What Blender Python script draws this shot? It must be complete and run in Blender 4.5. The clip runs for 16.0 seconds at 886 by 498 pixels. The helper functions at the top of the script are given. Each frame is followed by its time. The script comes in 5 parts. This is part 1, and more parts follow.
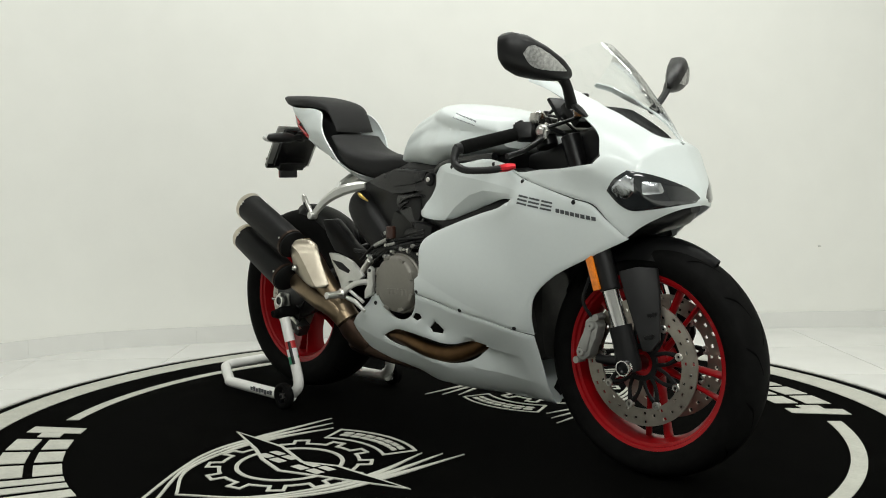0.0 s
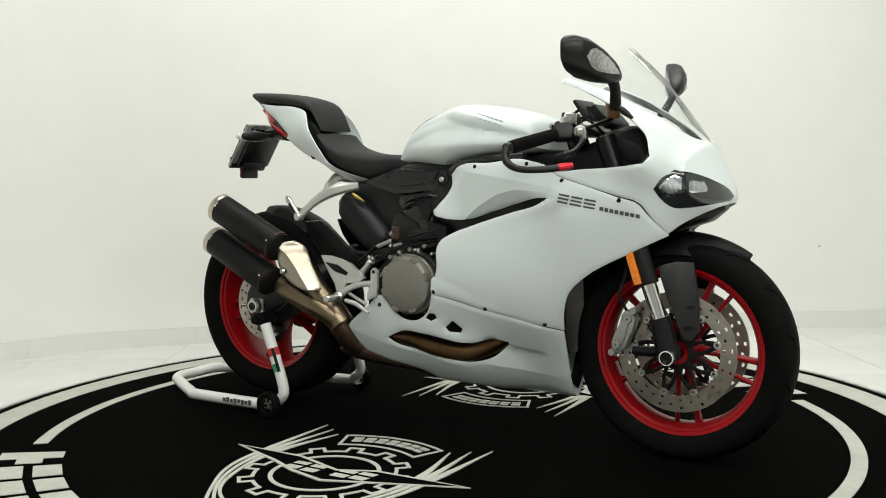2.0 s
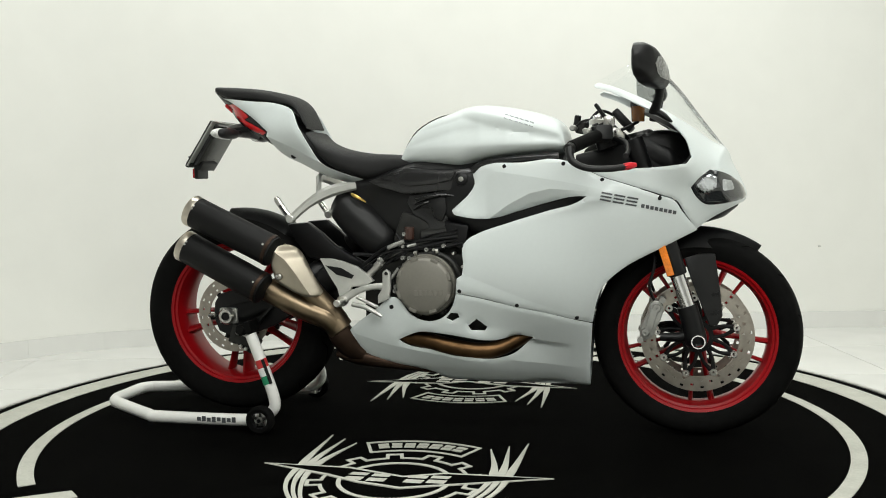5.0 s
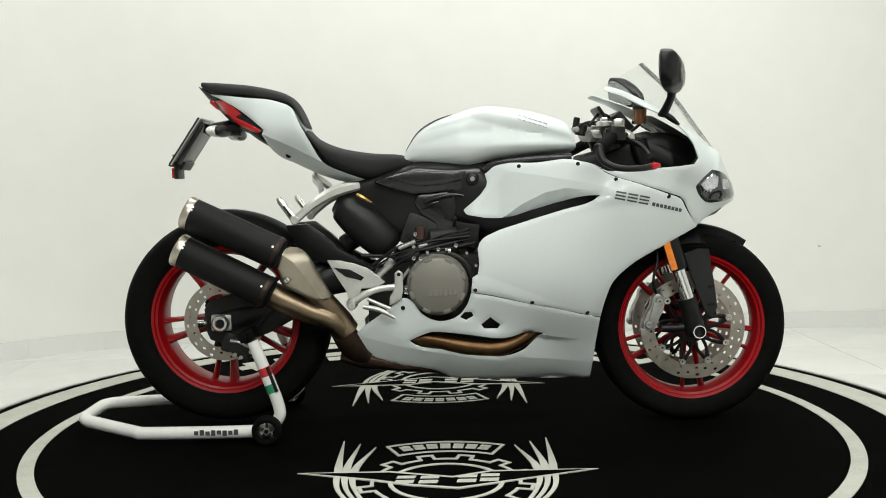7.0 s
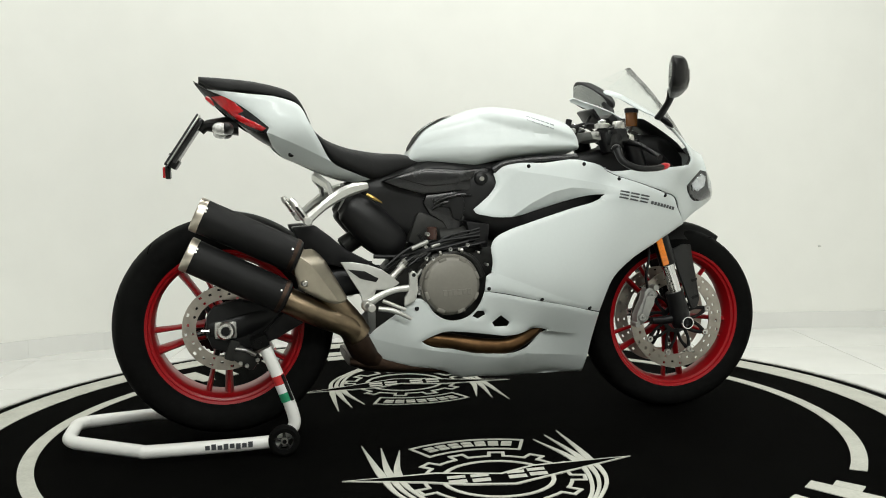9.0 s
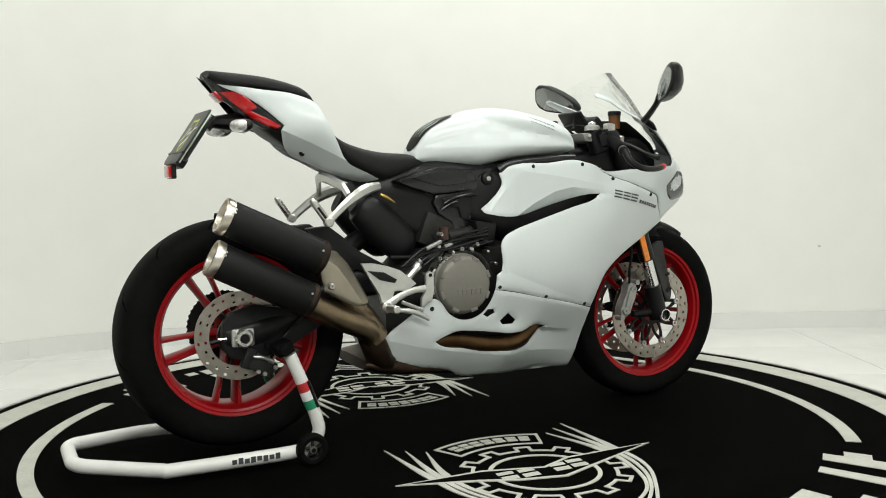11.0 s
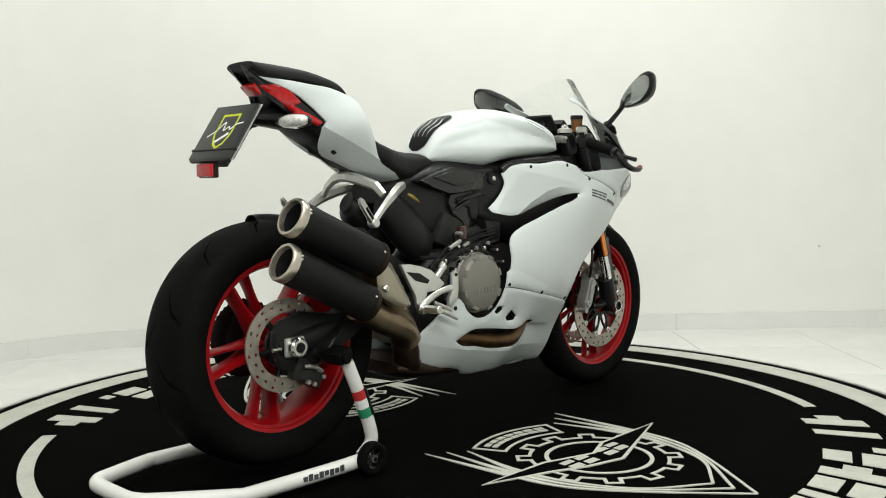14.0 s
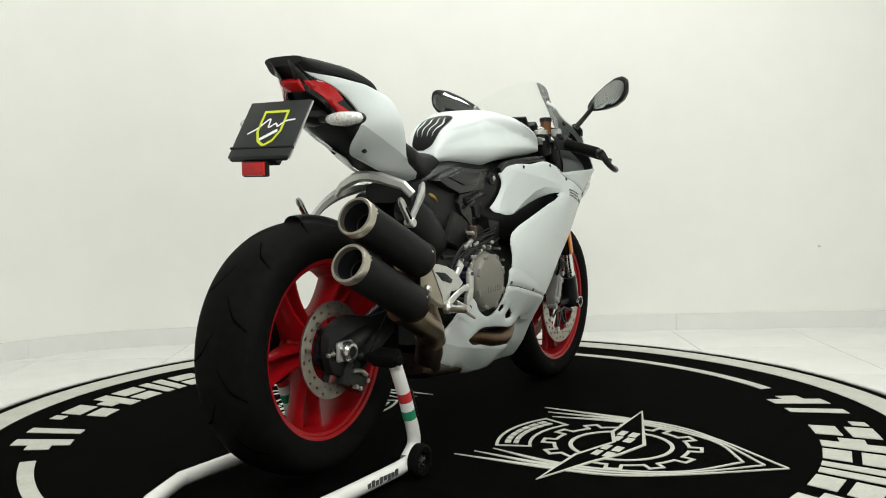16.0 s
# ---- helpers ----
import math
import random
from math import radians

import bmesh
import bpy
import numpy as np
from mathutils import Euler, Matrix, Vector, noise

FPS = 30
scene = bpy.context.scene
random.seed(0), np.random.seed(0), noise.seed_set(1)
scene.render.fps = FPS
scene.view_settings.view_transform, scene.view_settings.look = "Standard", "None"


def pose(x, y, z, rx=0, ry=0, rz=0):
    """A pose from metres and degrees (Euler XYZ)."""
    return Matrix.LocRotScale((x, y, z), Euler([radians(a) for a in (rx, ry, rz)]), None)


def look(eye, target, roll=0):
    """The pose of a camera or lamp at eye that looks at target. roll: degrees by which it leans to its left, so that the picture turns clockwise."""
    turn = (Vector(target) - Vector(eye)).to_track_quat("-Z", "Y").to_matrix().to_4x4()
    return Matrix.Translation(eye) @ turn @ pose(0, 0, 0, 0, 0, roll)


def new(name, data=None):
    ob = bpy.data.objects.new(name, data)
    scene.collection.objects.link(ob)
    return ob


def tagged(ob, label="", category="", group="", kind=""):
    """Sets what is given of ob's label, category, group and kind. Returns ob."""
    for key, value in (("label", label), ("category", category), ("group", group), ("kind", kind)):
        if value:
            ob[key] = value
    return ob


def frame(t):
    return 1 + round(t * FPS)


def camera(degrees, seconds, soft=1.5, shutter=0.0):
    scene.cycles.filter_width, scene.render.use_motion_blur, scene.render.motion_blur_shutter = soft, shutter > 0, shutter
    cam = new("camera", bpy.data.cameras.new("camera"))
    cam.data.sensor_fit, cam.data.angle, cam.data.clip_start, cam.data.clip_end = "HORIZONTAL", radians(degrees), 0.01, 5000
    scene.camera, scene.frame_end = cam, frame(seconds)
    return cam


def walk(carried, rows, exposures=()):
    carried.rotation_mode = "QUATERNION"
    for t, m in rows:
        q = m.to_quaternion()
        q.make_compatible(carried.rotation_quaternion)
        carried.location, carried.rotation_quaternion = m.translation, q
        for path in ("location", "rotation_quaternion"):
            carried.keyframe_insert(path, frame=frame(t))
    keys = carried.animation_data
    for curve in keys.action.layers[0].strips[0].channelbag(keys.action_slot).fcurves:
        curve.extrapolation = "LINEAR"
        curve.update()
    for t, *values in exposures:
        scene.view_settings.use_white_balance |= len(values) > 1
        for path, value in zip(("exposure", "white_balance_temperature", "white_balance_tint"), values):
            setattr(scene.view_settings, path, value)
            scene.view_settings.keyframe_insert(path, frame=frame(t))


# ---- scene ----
from mathutils.geometry import delaunay_2d_cdt

# ---- camera: stands still before the turning platform
cam = camera(50.59, 16.0, soft=1.0)
EYE = Matrix.Translation((0, -2.912, 0.768)) @ pose(0, 0, 0, 90 - 4.374, 0, -0.225) @ pose(0, 0, 0, 0, 0, -0.974)
walk(cam, [(0, EYE), (16, EYE)], [(0, -0.33), (0.5, -0.29), (1.0, -0.23), (1.6, -0.19), (16, -0.19)])

# ---- light: assumed ceiling lamps, none in view; hidden walls greyed to cut bounce
world = bpy.data.worlds.new("world")
scene.world = world
world.use_nodes = True
world.node_tree.nodes["Background"].inputs[0].default_value = (0.9, 0.95, 1.0, 1)
world.node_tree.nodes["Background"].inputs[1].default_value = 0.05


def area(x, y, z, sx, sy, power, target, color=(0.98, 1.0, 0.95)):
    d = bpy.data.lights.new("assumed_ceiling_lamp", "AREA")
    d.shape, d.size, d.size_y, d.energy, d.color = "RECTANGLE", sx, sy, power, color
    o = new("assumed_ceiling_lamp", d)
    o.matrix_world = look((x, y, z), target)
    return o


# two overhead lamps, assumed from the soft light from above
area(0.42, -1.4, 2.93, 3.6, 0.6, 60, (0.42, -1.4, 0))
area(0.35, 0.6, 2.93, 3.6, 0.5, 58, (0.35, 0.6, 0))
# added front fill, tilted at the bike to brighten its near side
area(0.5, -3.7, 2.90, 3.8, 0.8, 150, (0.35, -0.5, 0.5))


# ---- materials
def mat(name, color, rough=0.5, metal=0.0, coat=0.0, grain=0.0, scale=40.0, bump=0.0, bscale=300.0, trans=0.0, ior=1.5, emit=0.0, rvar=0.0, spec=0.5):
    m = bpy.data.materials.new(name)
    m.use_nodes = True
    nt = m.node_tree
    b = nt.nodes["Principled BSDF"]
    b.inputs["Base Color"].default_value = (*color, 1)
    b.inputs["Roughness"].default_value = rough
    b.inputs["Metallic"].default_value = metal
    b.inputs["Coat Weight"].default_value = coat
    b.inputs["Coat Roughness"].default_value = 0.04
    b.inputs["Transmission Weight"].default_value = trans
    b.inputs["IOR"].default_value = ior
    b.inputs["Specular IOR Level"].default_value = spec
    if emit:
        b.inputs["Emission Color"].default_value = (*color, 1)
        b.inputs["Emission Strength"].default_value = emit
    co = nt.nodes.new("ShaderNodeTexCoord")
    if grain:
        n1 = nt.nodes.new("ShaderNodeTexNoise")
        n1.inputs["Scale"].default_value = scale
        n1.inputs["Detail"].default_value = 6
        n2 = nt.nodes.new("ShaderNodeTexNoise")
        n2.inputs["Scale"].default_value = scale / 9
        n2.inputs["Detail"].default_value = 3
        mx = nt.nodes.new("ShaderNodeMath")
        mx.operation = "ADD"
        rp = nt.nodes.new("ShaderNodeMapRange")
        rp.inputs["From Min"].default_value, rp.inputs["From Max"].default_value = 0.7, 1.3
        rp.inputs["To Min"].default_value, rp.inputs["To Max"].default_value = 1 - grain, 1 + grain
        mul = nt.nodes.new("ShaderNodeMix")
        mul.data_type, mul.blend_type = "RGBA", "MULTIPLY"
        mul.inputs["Factor"].default_value = 1
        mul.inputs["A"].default_value = (*color, 1)
        for n in (n1, n2):
            nt.links.new(co.outputs["Object"], n.inputs["Vector"])
        nt.links.new(n1.outputs["Fac"], mx.inputs[0])
        nt.links.new(n2.outputs["Fac"], mx.inputs[1])
        nt.links.new(mx.outputs[0], rp.inputs["Value"])
        nt.links.new(rp.outputs["Result"], mul.inputs["B"])
        nt.links.new(mul.outputs["Result"], b.inputs["Base Color"])
        if rvar:
            rr = nt.nodes.new("ShaderNodeMapRange")
            rr.inputs["From Min"].default_value, rr.inputs["From Max"].default_value = 0.3, 0.7
            rr.inputs["To Min"].default_value, rr.inputs["To Max"].default_value = max(rough - rvar, 0.02), min(rough + rvar, 1)
            nt.links.new(n2.outputs["Fac"], rr.inputs["Value"])
            nt.links.new(rr.outputs["Result"], b.inputs["Roughness"])
    if bump:
        nb = nt.nodes.new("ShaderNodeTexNoise")
        nb.inputs["Scale"].default_value = bscale
        nb.inputs["Detail"].default_value = 4
        bp = nt.nodes.new("ShaderNodeBump")
        bp.inputs["Strength"].default_value = bump
        bp.inputs["Distance"].default_value = 0.002
        nt.links.new(co.outputs["Object"], nb.inputs["Vector"])
        nt.links.new(nb.outputs["Fac"], bp.inputs["Height"])
        nt.links.new(bp.outputs["Normal"], b.inputs["Normal"])
    return m


WALL = mat("wall_paint", (0.80, 0.80, 0.76), 0.75, grain=0.02, scale=6, bump=0.06, bscale=60)
# grey picked to hold down bounced light from walls out of view
BOUNCEGREY = mat("hidden_wall_bounce_grey", (0.52, 0.52, 0.505), 0.75, grain=0.04, scale=6)
TILE = mat("floor_tile", (0.735, 0.735, 0.71), 0.22, grain=0.03, scale=9, rvar=0.06)
GROUT = mat("grout", (0.5, 0.5, 0.47), 0.8, grain=0.08)
# same for the ceiling, also out of view: dark to cut bounce
CEIL = mat("hidden_ceiling_bounce_grey", (0.30, 0.30, 0.29), 0.8, grain=0.02, scale=5)
CARPET = mat("black_carpet", (0.0020, 0.0020, 0.0018), 0.95, grain=0.35, scale=90, bump=0.6, bscale=700, spec=0.01)
PRINT = mat("white_carpet_print", (0.50, 0.50, 0.445), 0.9, grain=0.10, scale=120, bump=0.5, bscale=700, spec=0.2)
TRIM = mat("worn_aluminium_trim", (0.45, 0.45, 0.43), 0.4, 1.0, grain=0.5, scale=14, rvar=0.15)
WHITE = mat("pearl_white_paint", (0.65, 0.695, 0.69), 0.38, 0.0, coat=0.3, grain=0.012, scale=900, spec=0.35)
PLASTIC = mat("black_plastic", (0.0072, 0.0072, 0.0075), 0.40, grain=0.2, scale=60, bump=0.12, bscale=900, rvar=0.08, spec=0.30)
SATIN = mat("satin_black_metal", (0.007, 0.007, 0.0075), 0.34, 0.2, grain=0.2, scale=50, rvar=0.06, spec=0.3)
SEAT = mat("black_seat_cover", (0.012, 0.012, 0.012), 0.6, grain=0.12, scale=80, bump=0.3, bscale=1200, spec=0.25)
RUBBER = mat("tyre_rubber", (0.0060, 0.0060, 0.0058), 0.62, grain=0.3, scale=45, bump=0.15, bscale=400, rvar=0.1, spec=0.025)
# near-black that stands for the shade inside the tread grooves
GROOVE = mat("groove_shade_rubber", (0.0015, 0.0015, 0.0015), 0.95, spec=0.0)
RED = mat("red_wheel_paint", (0.29, 0.002, 0.005), 0.36, 0.0, coat=0.08, grain=0.06, scale=30, spec=0.25)
ALLOY = mat("bare_aluminium", (0.62, 0.61, 0.58), 0.32, 1.0, grain=0.12, scale=70, rvar=0.08)
CAST = mat("cast_silver_paint", (0.60, 0.60, 0.57), 0.30, 0.65, grain=0.06, scale=60, bump=0.08, bscale=600)
STEEL = mat("heat_tinted_steel", (0.27, 0.205, 0.135), 0.40, 1.0, grain=0.35, scale=16, rvar=0.1)
BRUSHED = mat("brushed_steel_shield", (0.43, 0.385, 0.31), 0.36, 1.0, grain=0.16, scale=18, rvar=0.08)
BRONZE = mat("bronzed_header_pipe", (0.125, 0.070, 0.033), 0.40, 1.0, grain=0.4, scale=20, rvar=0.1)
DARKPIPE = mat("sooty_collector", (0.055, 0.034, 0.024), 0.5, 0.9, grain=0.4, scale=25, rvar=0.1)
MATTE = mat("matt_black_silencer", (0.006, 0.006, 0.006), 0.55, 0.0, grain=0.2, scale=40, bump=0.1, bscale=900, spec=0.2)
COVER = mat("grey_engine_cover", (0.20, 0.19, 0.165), 0.45, 0.25, grain=0.05, scale=120, bump=0.1, bscale=900)
CASE = mat("dark_engine_casting", (0.028, 0.028, 0.026), 0.45, 0.4, grain=0.3, scale=40, bump=0.2, bscale=300, spec=0.3)
DISC = mat("drilled_disc_steel", (0.40, 0.365, 0.32), 0.36, 1.0, grain=0.2, scale=35, rvar=0.1)
CHROME = mat("polished_chrome", (0.8, 0.8, 0.8), 0.12, 1.0, grain=0.03)
REFLECTOR = mat("lamp_reflector", (0.55, 0.57, 0.6), 0.22, 1.0, grain=0.4, scale=60)
AMBER = mat("amber_reflector", (0.75, 0.20, 0.01), 0.25, coat=0.6, grain=0.2, scale=260)
REDLENS = mat("red_lamp_lens", (0.42, 0.006, 0.008), 0.12, coat=0.5, grain=0.22, scale=90)
REDANO = mat("red_anodised", (0.6, 0.02, 0.03), 0.3, 0.6, grain=0.05)
MIRROR = mat("mirror_glass", (0.62, 0.64, 0.64), 0.03, 1.0)
STANDWHITE = mat("white_powder_coat", (0.78, 0.78, 0.75), 0.35, grain=0.04, scale=30, coat=0.2)
GLOSSBLACK = mat("gloss_black_moulding", (0.0085, 0.0085, 0.009), 0.24, grain=0.1, scale=60, rvar=0.05, spec=0.55)
NICKEL = mat("nickel_end_ring", (0.60, 0.55, 0.47), 0.34, 1.0, grain=0.15, scale=60, rvar=0.08)
PALELENS = mat("clear_ribbed_lens", (0.60, 0.60, 0.58), 0.16, coat=0.6, grain=0.45, scale=140, rvar=0.05)
CALIPER = mat("grey_caliper_paint", (0.34, 0.34, 0.32), 0.36, 0.55, grain=0.1, scale=60)
GREYPRINT = mat("dark_grey_lettering", (0.06, 0.065, 0.07), 0.4)
SILVERPRINT = mat("silver_lettering", (0.20, 0.22, 0.23), 0.4, 0.3)
YELLOW = mat("acid_yellow_print", (0.55, 0.62, 0.02), 0.5)
WHITEPRINT = mat("white_print", (0.8, 0.8, 0.8), 0.5)
GREENPRINT = mat("green_print", (0.02, 0.25, 0.12), 0.4)
REDPRINT = mat("red_print", (0.5, 0.03, 0.03), 0.4)
NUMBERPLATE = mat("dark_plate_face", (0.02, 0.022, 0.022), 0.4, grain=0.1)
OIL = mat("amber_fluid_reservoir", (0.17, 0.065, 0.016), 0.25, coat=0.3, grain=0.1)
BROWNCAP = mat("dark_brown_reservoir", (0.045, 0.018, 0.012), 0.3, coat=0.3, grain=0.1)
BADGE = mat("dark_blue_sticker", (0.012, 0.014, 0.07), 0.35)
GOLD = mat("gold_spring_seat", (0.6, 0.42, 0.12), 0.35, 1.0)


def thin_sheet(name, tint, ior):
    """A thin clear pane: light passes straight on, gloss by Fresnel."""
    m = bpy.data.materials.new(name)
    m.use_nodes = True
    nt = m.node_tree
    nt.nodes.clear()
    out, mix = nt.nodes.new("ShaderNodeOutputMaterial"), nt.nodes.new("ShaderNodeMixShader")
    clear, gloss, fr = nt.nodes.new("ShaderNodeBsdfTransparent"), nt.nodes.new("ShaderNodeBsdfGlossy"), nt.nodes.new("ShaderNodeFresnel")
    clear.inputs["Color"].default_value = (*tint, 1)
    gloss.inputs["Roughness"].default_value = 0.03
    fr.inputs["IOR"].default_value = ior
    nt.links.new(fr.outputs[0], mix.inputs[0])
    nt.links.new(clear.outputs[0], mix.inputs[1])
    nt.links.new(gloss.outputs[0], mix.inputs[2])
    nt.links.new(mix.outputs[0], out.inputs[0])
    return m


GLASS = thin_sheet("clear_screen", (0.97, 0.98, 0.98), 1.13)
HEADGLASS = mat("dark_headlamp_glass", (0.02, 0.022, 0.024), 0.06, coat=1.0, grain=0.4, scale=50)

# ---- mesh helpers
def link(bm, name, material, parent=None, label="", smooth=38, flip=False):
    if flip:
        bmesh.ops.scale(bm, vec=(1, -1, 1), verts=bm.verts)
    bmesh.ops.recalc_face_normals(bm, faces=bm.faces)
    bm.edges.index_update()
    folded = [e.index for e in bm.edges if not e.smooth]
    me = bpy.data.meshes.new(name)
    bm.to_mesh(me)
    bm.free()
    me.materials.append(material)
    if smooth:
        me.shade_smooth()
        me.set_sharp_from_angle(angle=radians(smooth))
        for i in folded:
            me.edges[i].use_edge_sharp = True
    ob = new(name, me)
    if parent is not None:
        ob.parent = parent
    return tagged(ob, label) if label else ob


def part(name, bm, material, parent, label="", smooth=38, flip=False):
    return link(bm, name, material, parent, label, smooth, flip)


def pair(name, make, material, parent, label="", smooth=38):
    """The same part on the right (-y) and, mirrored, on the left."""
    return part(name, make(), material, parent, label, smooth), part(name, make(), material, parent, label, smooth, True)


def curve(pts, n=6, closed=False):
    """Catmull-Rom through points of any dimension."""
    p = [np.array(q, float) for q in pts]
    if closed:
        p = [p[-1], *p, p[0], p[1]]
    else:
        p = [2 * p[0] - p[1], *p, 2 * p[-1] - p[-2]]
    out = []
    for i in range(1, len(p) - 2):
        a, b, c, d = p[i - 1:i + 3]
        for k in range(n):
            t = k / n
            out.append(0.5 * (2 * b + (c - a) * t + (2 * a - 5 * b + 4 * c - d) * t * t + (3 * b - a - 3 * c + d) * t ** 3))
    if not closed:
        out.append(p[-2])
    return out


def grid(bm, rings, closed=True, caps=True):
    rows = [[bm.verts.new(tuple(v)) for v in r] for r in rings]
    n = len(rows[0])
    for a, b in zip(rows, rows[1:]):
        for i in range(n if closed else n - 1):
            j = (i + 1) % n
            bm.faces.new((a[i], a[j], b[j], b[i]))
    if caps and closed:
        bm.faces.new(rows[0][::-1])
        bm.faces.new(rows[-1])
    return bm


def sweep(pts, r, n=12, sub=5, bm=None, flat=1.0):
    """A round bar along a smooth line; r is one radius or one for each point."""
    bm = bm or bmesh.new()
    rs = [r] * len(pts) if isinstance(r, (int, float)) else r
    path = curve([(*p, q) for p, q in zip(pts, rs)], sub) if sub > 1 else [np.array((*p, q)) for p, q in zip(pts, rs)]
    up, rings = None, []
    for i, p in enumerate(path):
        a, b = path[max(i - 1, 0)][:3], path[min(i + 1, len(path) - 1)][:3]
        t = (b - a) / (np.linalg.norm(b - a) + 1e-12)
        if up is None:
            up = np.array((0, 0, 1.0)) if abs(t[2]) < 0.9 else np.array((1.0, 0, 0))
        up = up - t * (up @ t)
        up /= np.linalg.norm(up)
        s = np.cross(t, up)
        rings.append([p[:3] + p[3] * (up * math.cos(k) + flat * s * math.sin(k)) for k in np.linspace(0, 2 * math.pi, n, endpoint=False)])
    return grid(bm, rings)


def lathe(profile, centre, n=48, bm=None, axis="y", loop=True):
    """Turned about an axis; profile rows of (radius, place along the axis)."""
    bm = bm or bmesh.new()
    cx, cy, cz = centre
    rows = []
    for r, h in profile:
        ring = []
        for k in range(n):
            a = 2 * math.pi * k / n
            c, s = r * math.cos(a), r * math.sin(a)
            ring.append({"y": (cx + c, cy + h, cz + s), "x": (cx + h, cy + c, cz + s), "z": (cx + c, cy + s, cz + h)}[axis])
        rows.append(ring)
    if loop:
        rows.append(rows[0])
    vs = [[bm.verts.new(v) for v in r] for r in (rows[:-1] if loop else rows)]
    if loop:
        vs.append(vs[0])
    for a, b in zip(vs, vs[1:]):
        for i in range(n):
            j = (i + 1) % n
            bm.faces.new((a[i], a[j], b[j], b[i]))
    if not loop:
        bm.faces.new(vs[0][::-1])
        bm.faces.new(vs[-1])
    return bm


def rod(a, b, r, n=16, bm=None, chamfer=0.0):
    a, b = np.array(a, float), np.array(b, float)
    d = (b - a) / np.linalg.norm(b - a)
    if chamfer:
        return sweep([a, a + d * chamfer, b - d * chamfer, b], [r - chamfer, r, r, r - chamfer], n, 1, bm)
    return sweep([a, b], r, n, 1, bm)


def box(centre, size, turn=None, bevel=0.003, bm=None):
    own = bmesh.new()
    bmesh.ops.create_cube(own, size=1)
    bmesh.ops.scale(own, vec=size, verts=own.verts)
    if bevel:
        bmesh.ops.bevel(own, geom=own.edges[:], offset=bevel, segments=2, affect="EDGES", profile=0.6)
    m = Matrix.Translation(centre) @ (turn.to_4x4() if turn else Matrix())
    bmesh.ops.transform(own, matrix=m, verts=own.verts)
    return merge(bm, own)


def merge(bm, own):
    if bm is None:
        return own
    me = bpy.data.meshes.new("join")
    own.to_mesh(me)
    own.free()
    bm.from_mesh(me)
    bpy.data.meshes.remove(me)
    return bm


def plate(outline, y0, y1, bevel=0.002, bm=None):
    """A slab cut to a side outline (x, z), from y0 to y1."""
    own = bmesh.new()
    vs = [own.verts.new((x, y0, z)) for x, z in outline]
    f = own.faces.new(vs)
    r = bmesh.ops.extrude_face_region(own, geom=[f])
    bmesh.ops.translate(own, vec=(0, y1 - y0, 0), verts=[v for v in r["geom"] if isinstance(v, bmesh.types.BMVert)])
    if bevel:
        es = [e for e in own.edges if len(e.link_faces) == 2]
        bmesh.ops.bevel(own, geom=es, offset=bevel, segments=2, affect="EDGES", profile=0.6)
    return merge(bm, own)


# half width of the fairing at places of the side elevation: x, z, half width
FAIRING = [(.236, .796, .179), (.513, .753, .204), (.667, .702, .196), (.512, .710, .219), (.103, .439, .196), (.269, .399, .190),
           (.436, .361, .155), (.466, .707, .208), (.073, .660, .155), (.117, .577, .195), (.478, .339, .125), (.470, .128, .012),
           (.150, .333, .165), (.748, .725, .172), (.200, .150, .070), (-.249, .312, .150), (-.219, .237, .128), (.015, .161, .080), (-.095, .287, .158), (-.110, .386, .170), (.30, .55, .212),
           (.45, .55, .200), (.60, .62, .190), (.153, .239, .155), (.311, .290, .122), (.40, .22, .075), (.808, .779, .160), (.734, .799, .220), (.72, .86, .208), (.917, .697, .0),
           (.862, .745, .150), (.838, .800, .138), (.888, .655, .02), (.776, .614, .116), (.700, .904, .190), (.655, .938, .176),
           (.615, .958, .165), (.540, .995, .160), (.492, 1.012, .152), (.0, .82, .130), (.64, .79, .215),
           (.818, .857, .040), (.775, .887, .072), (.725, .920, .090), (.675, .950, .104), (.630, .976, .120), (.580, .998, .134), (.545, 1.012, .148)]
TAIL = [(-.70, 1.03, .040), (-.66, .995, .045), (-.62, 1.01, .085), (-.645, .955, .060), (-.60, .925, .072), (-.528, .917, .100), (-.45, 1.0, .100), (-.42, .92, .132),
        (-.35, .86, .130), (-.444, .831, .066), (-.358, .780, .075), (-.205, .76, .062), (-.25, .80, .100), (-.30, .82, .120)]


class Field:
    """A smooth half-width over the side elevation."""

    def __init__(self, pts, soft=1e-4):
        self.p = np.array([q[:2] for q in pts])
        n = len(pts)
        a = np.zeros((n + 3, n + 3))
        a[:n, :n] = self.k(self.p, self.p) + soft * np.eye(n)
        a[:n, n], a[:n, n + 1:] = 1, self.p
        a[n:, :n] = a[:n, n:].T
        self.c = np.linalg.solve(a, np.r_[np.array([q[2] for q in pts]) ** 2, 0, 0, 0])

    def k(self, a, b):
        d = ((a[:, None] - b[None]) ** 2).sum(2)
        return np.where(d > 0, d * np.log(d + 1e-12), 0)

    def __call__(self, x, z):
        q = np.array([[x, z]])
        return float(np.sqrt(np.maximum(self.k(q, self.p) @ self.c[:-3] + self.c[-3] + q @ self.c[-2:], 1e-6))[0])


fairing_w, tail_w = Field(FAIRING), Field(TAIL)


def inside(x, z, poly):
    hit = False
    for (x1, z1), (x2, z2) in zip(poly, poly[1:] + poly[:1]):
        if (z1 > z) != (z2 > z) and x < (x2 - x1) * (z - z1) / (z2 - z1) + x1:
            hit = not hit
    return hit


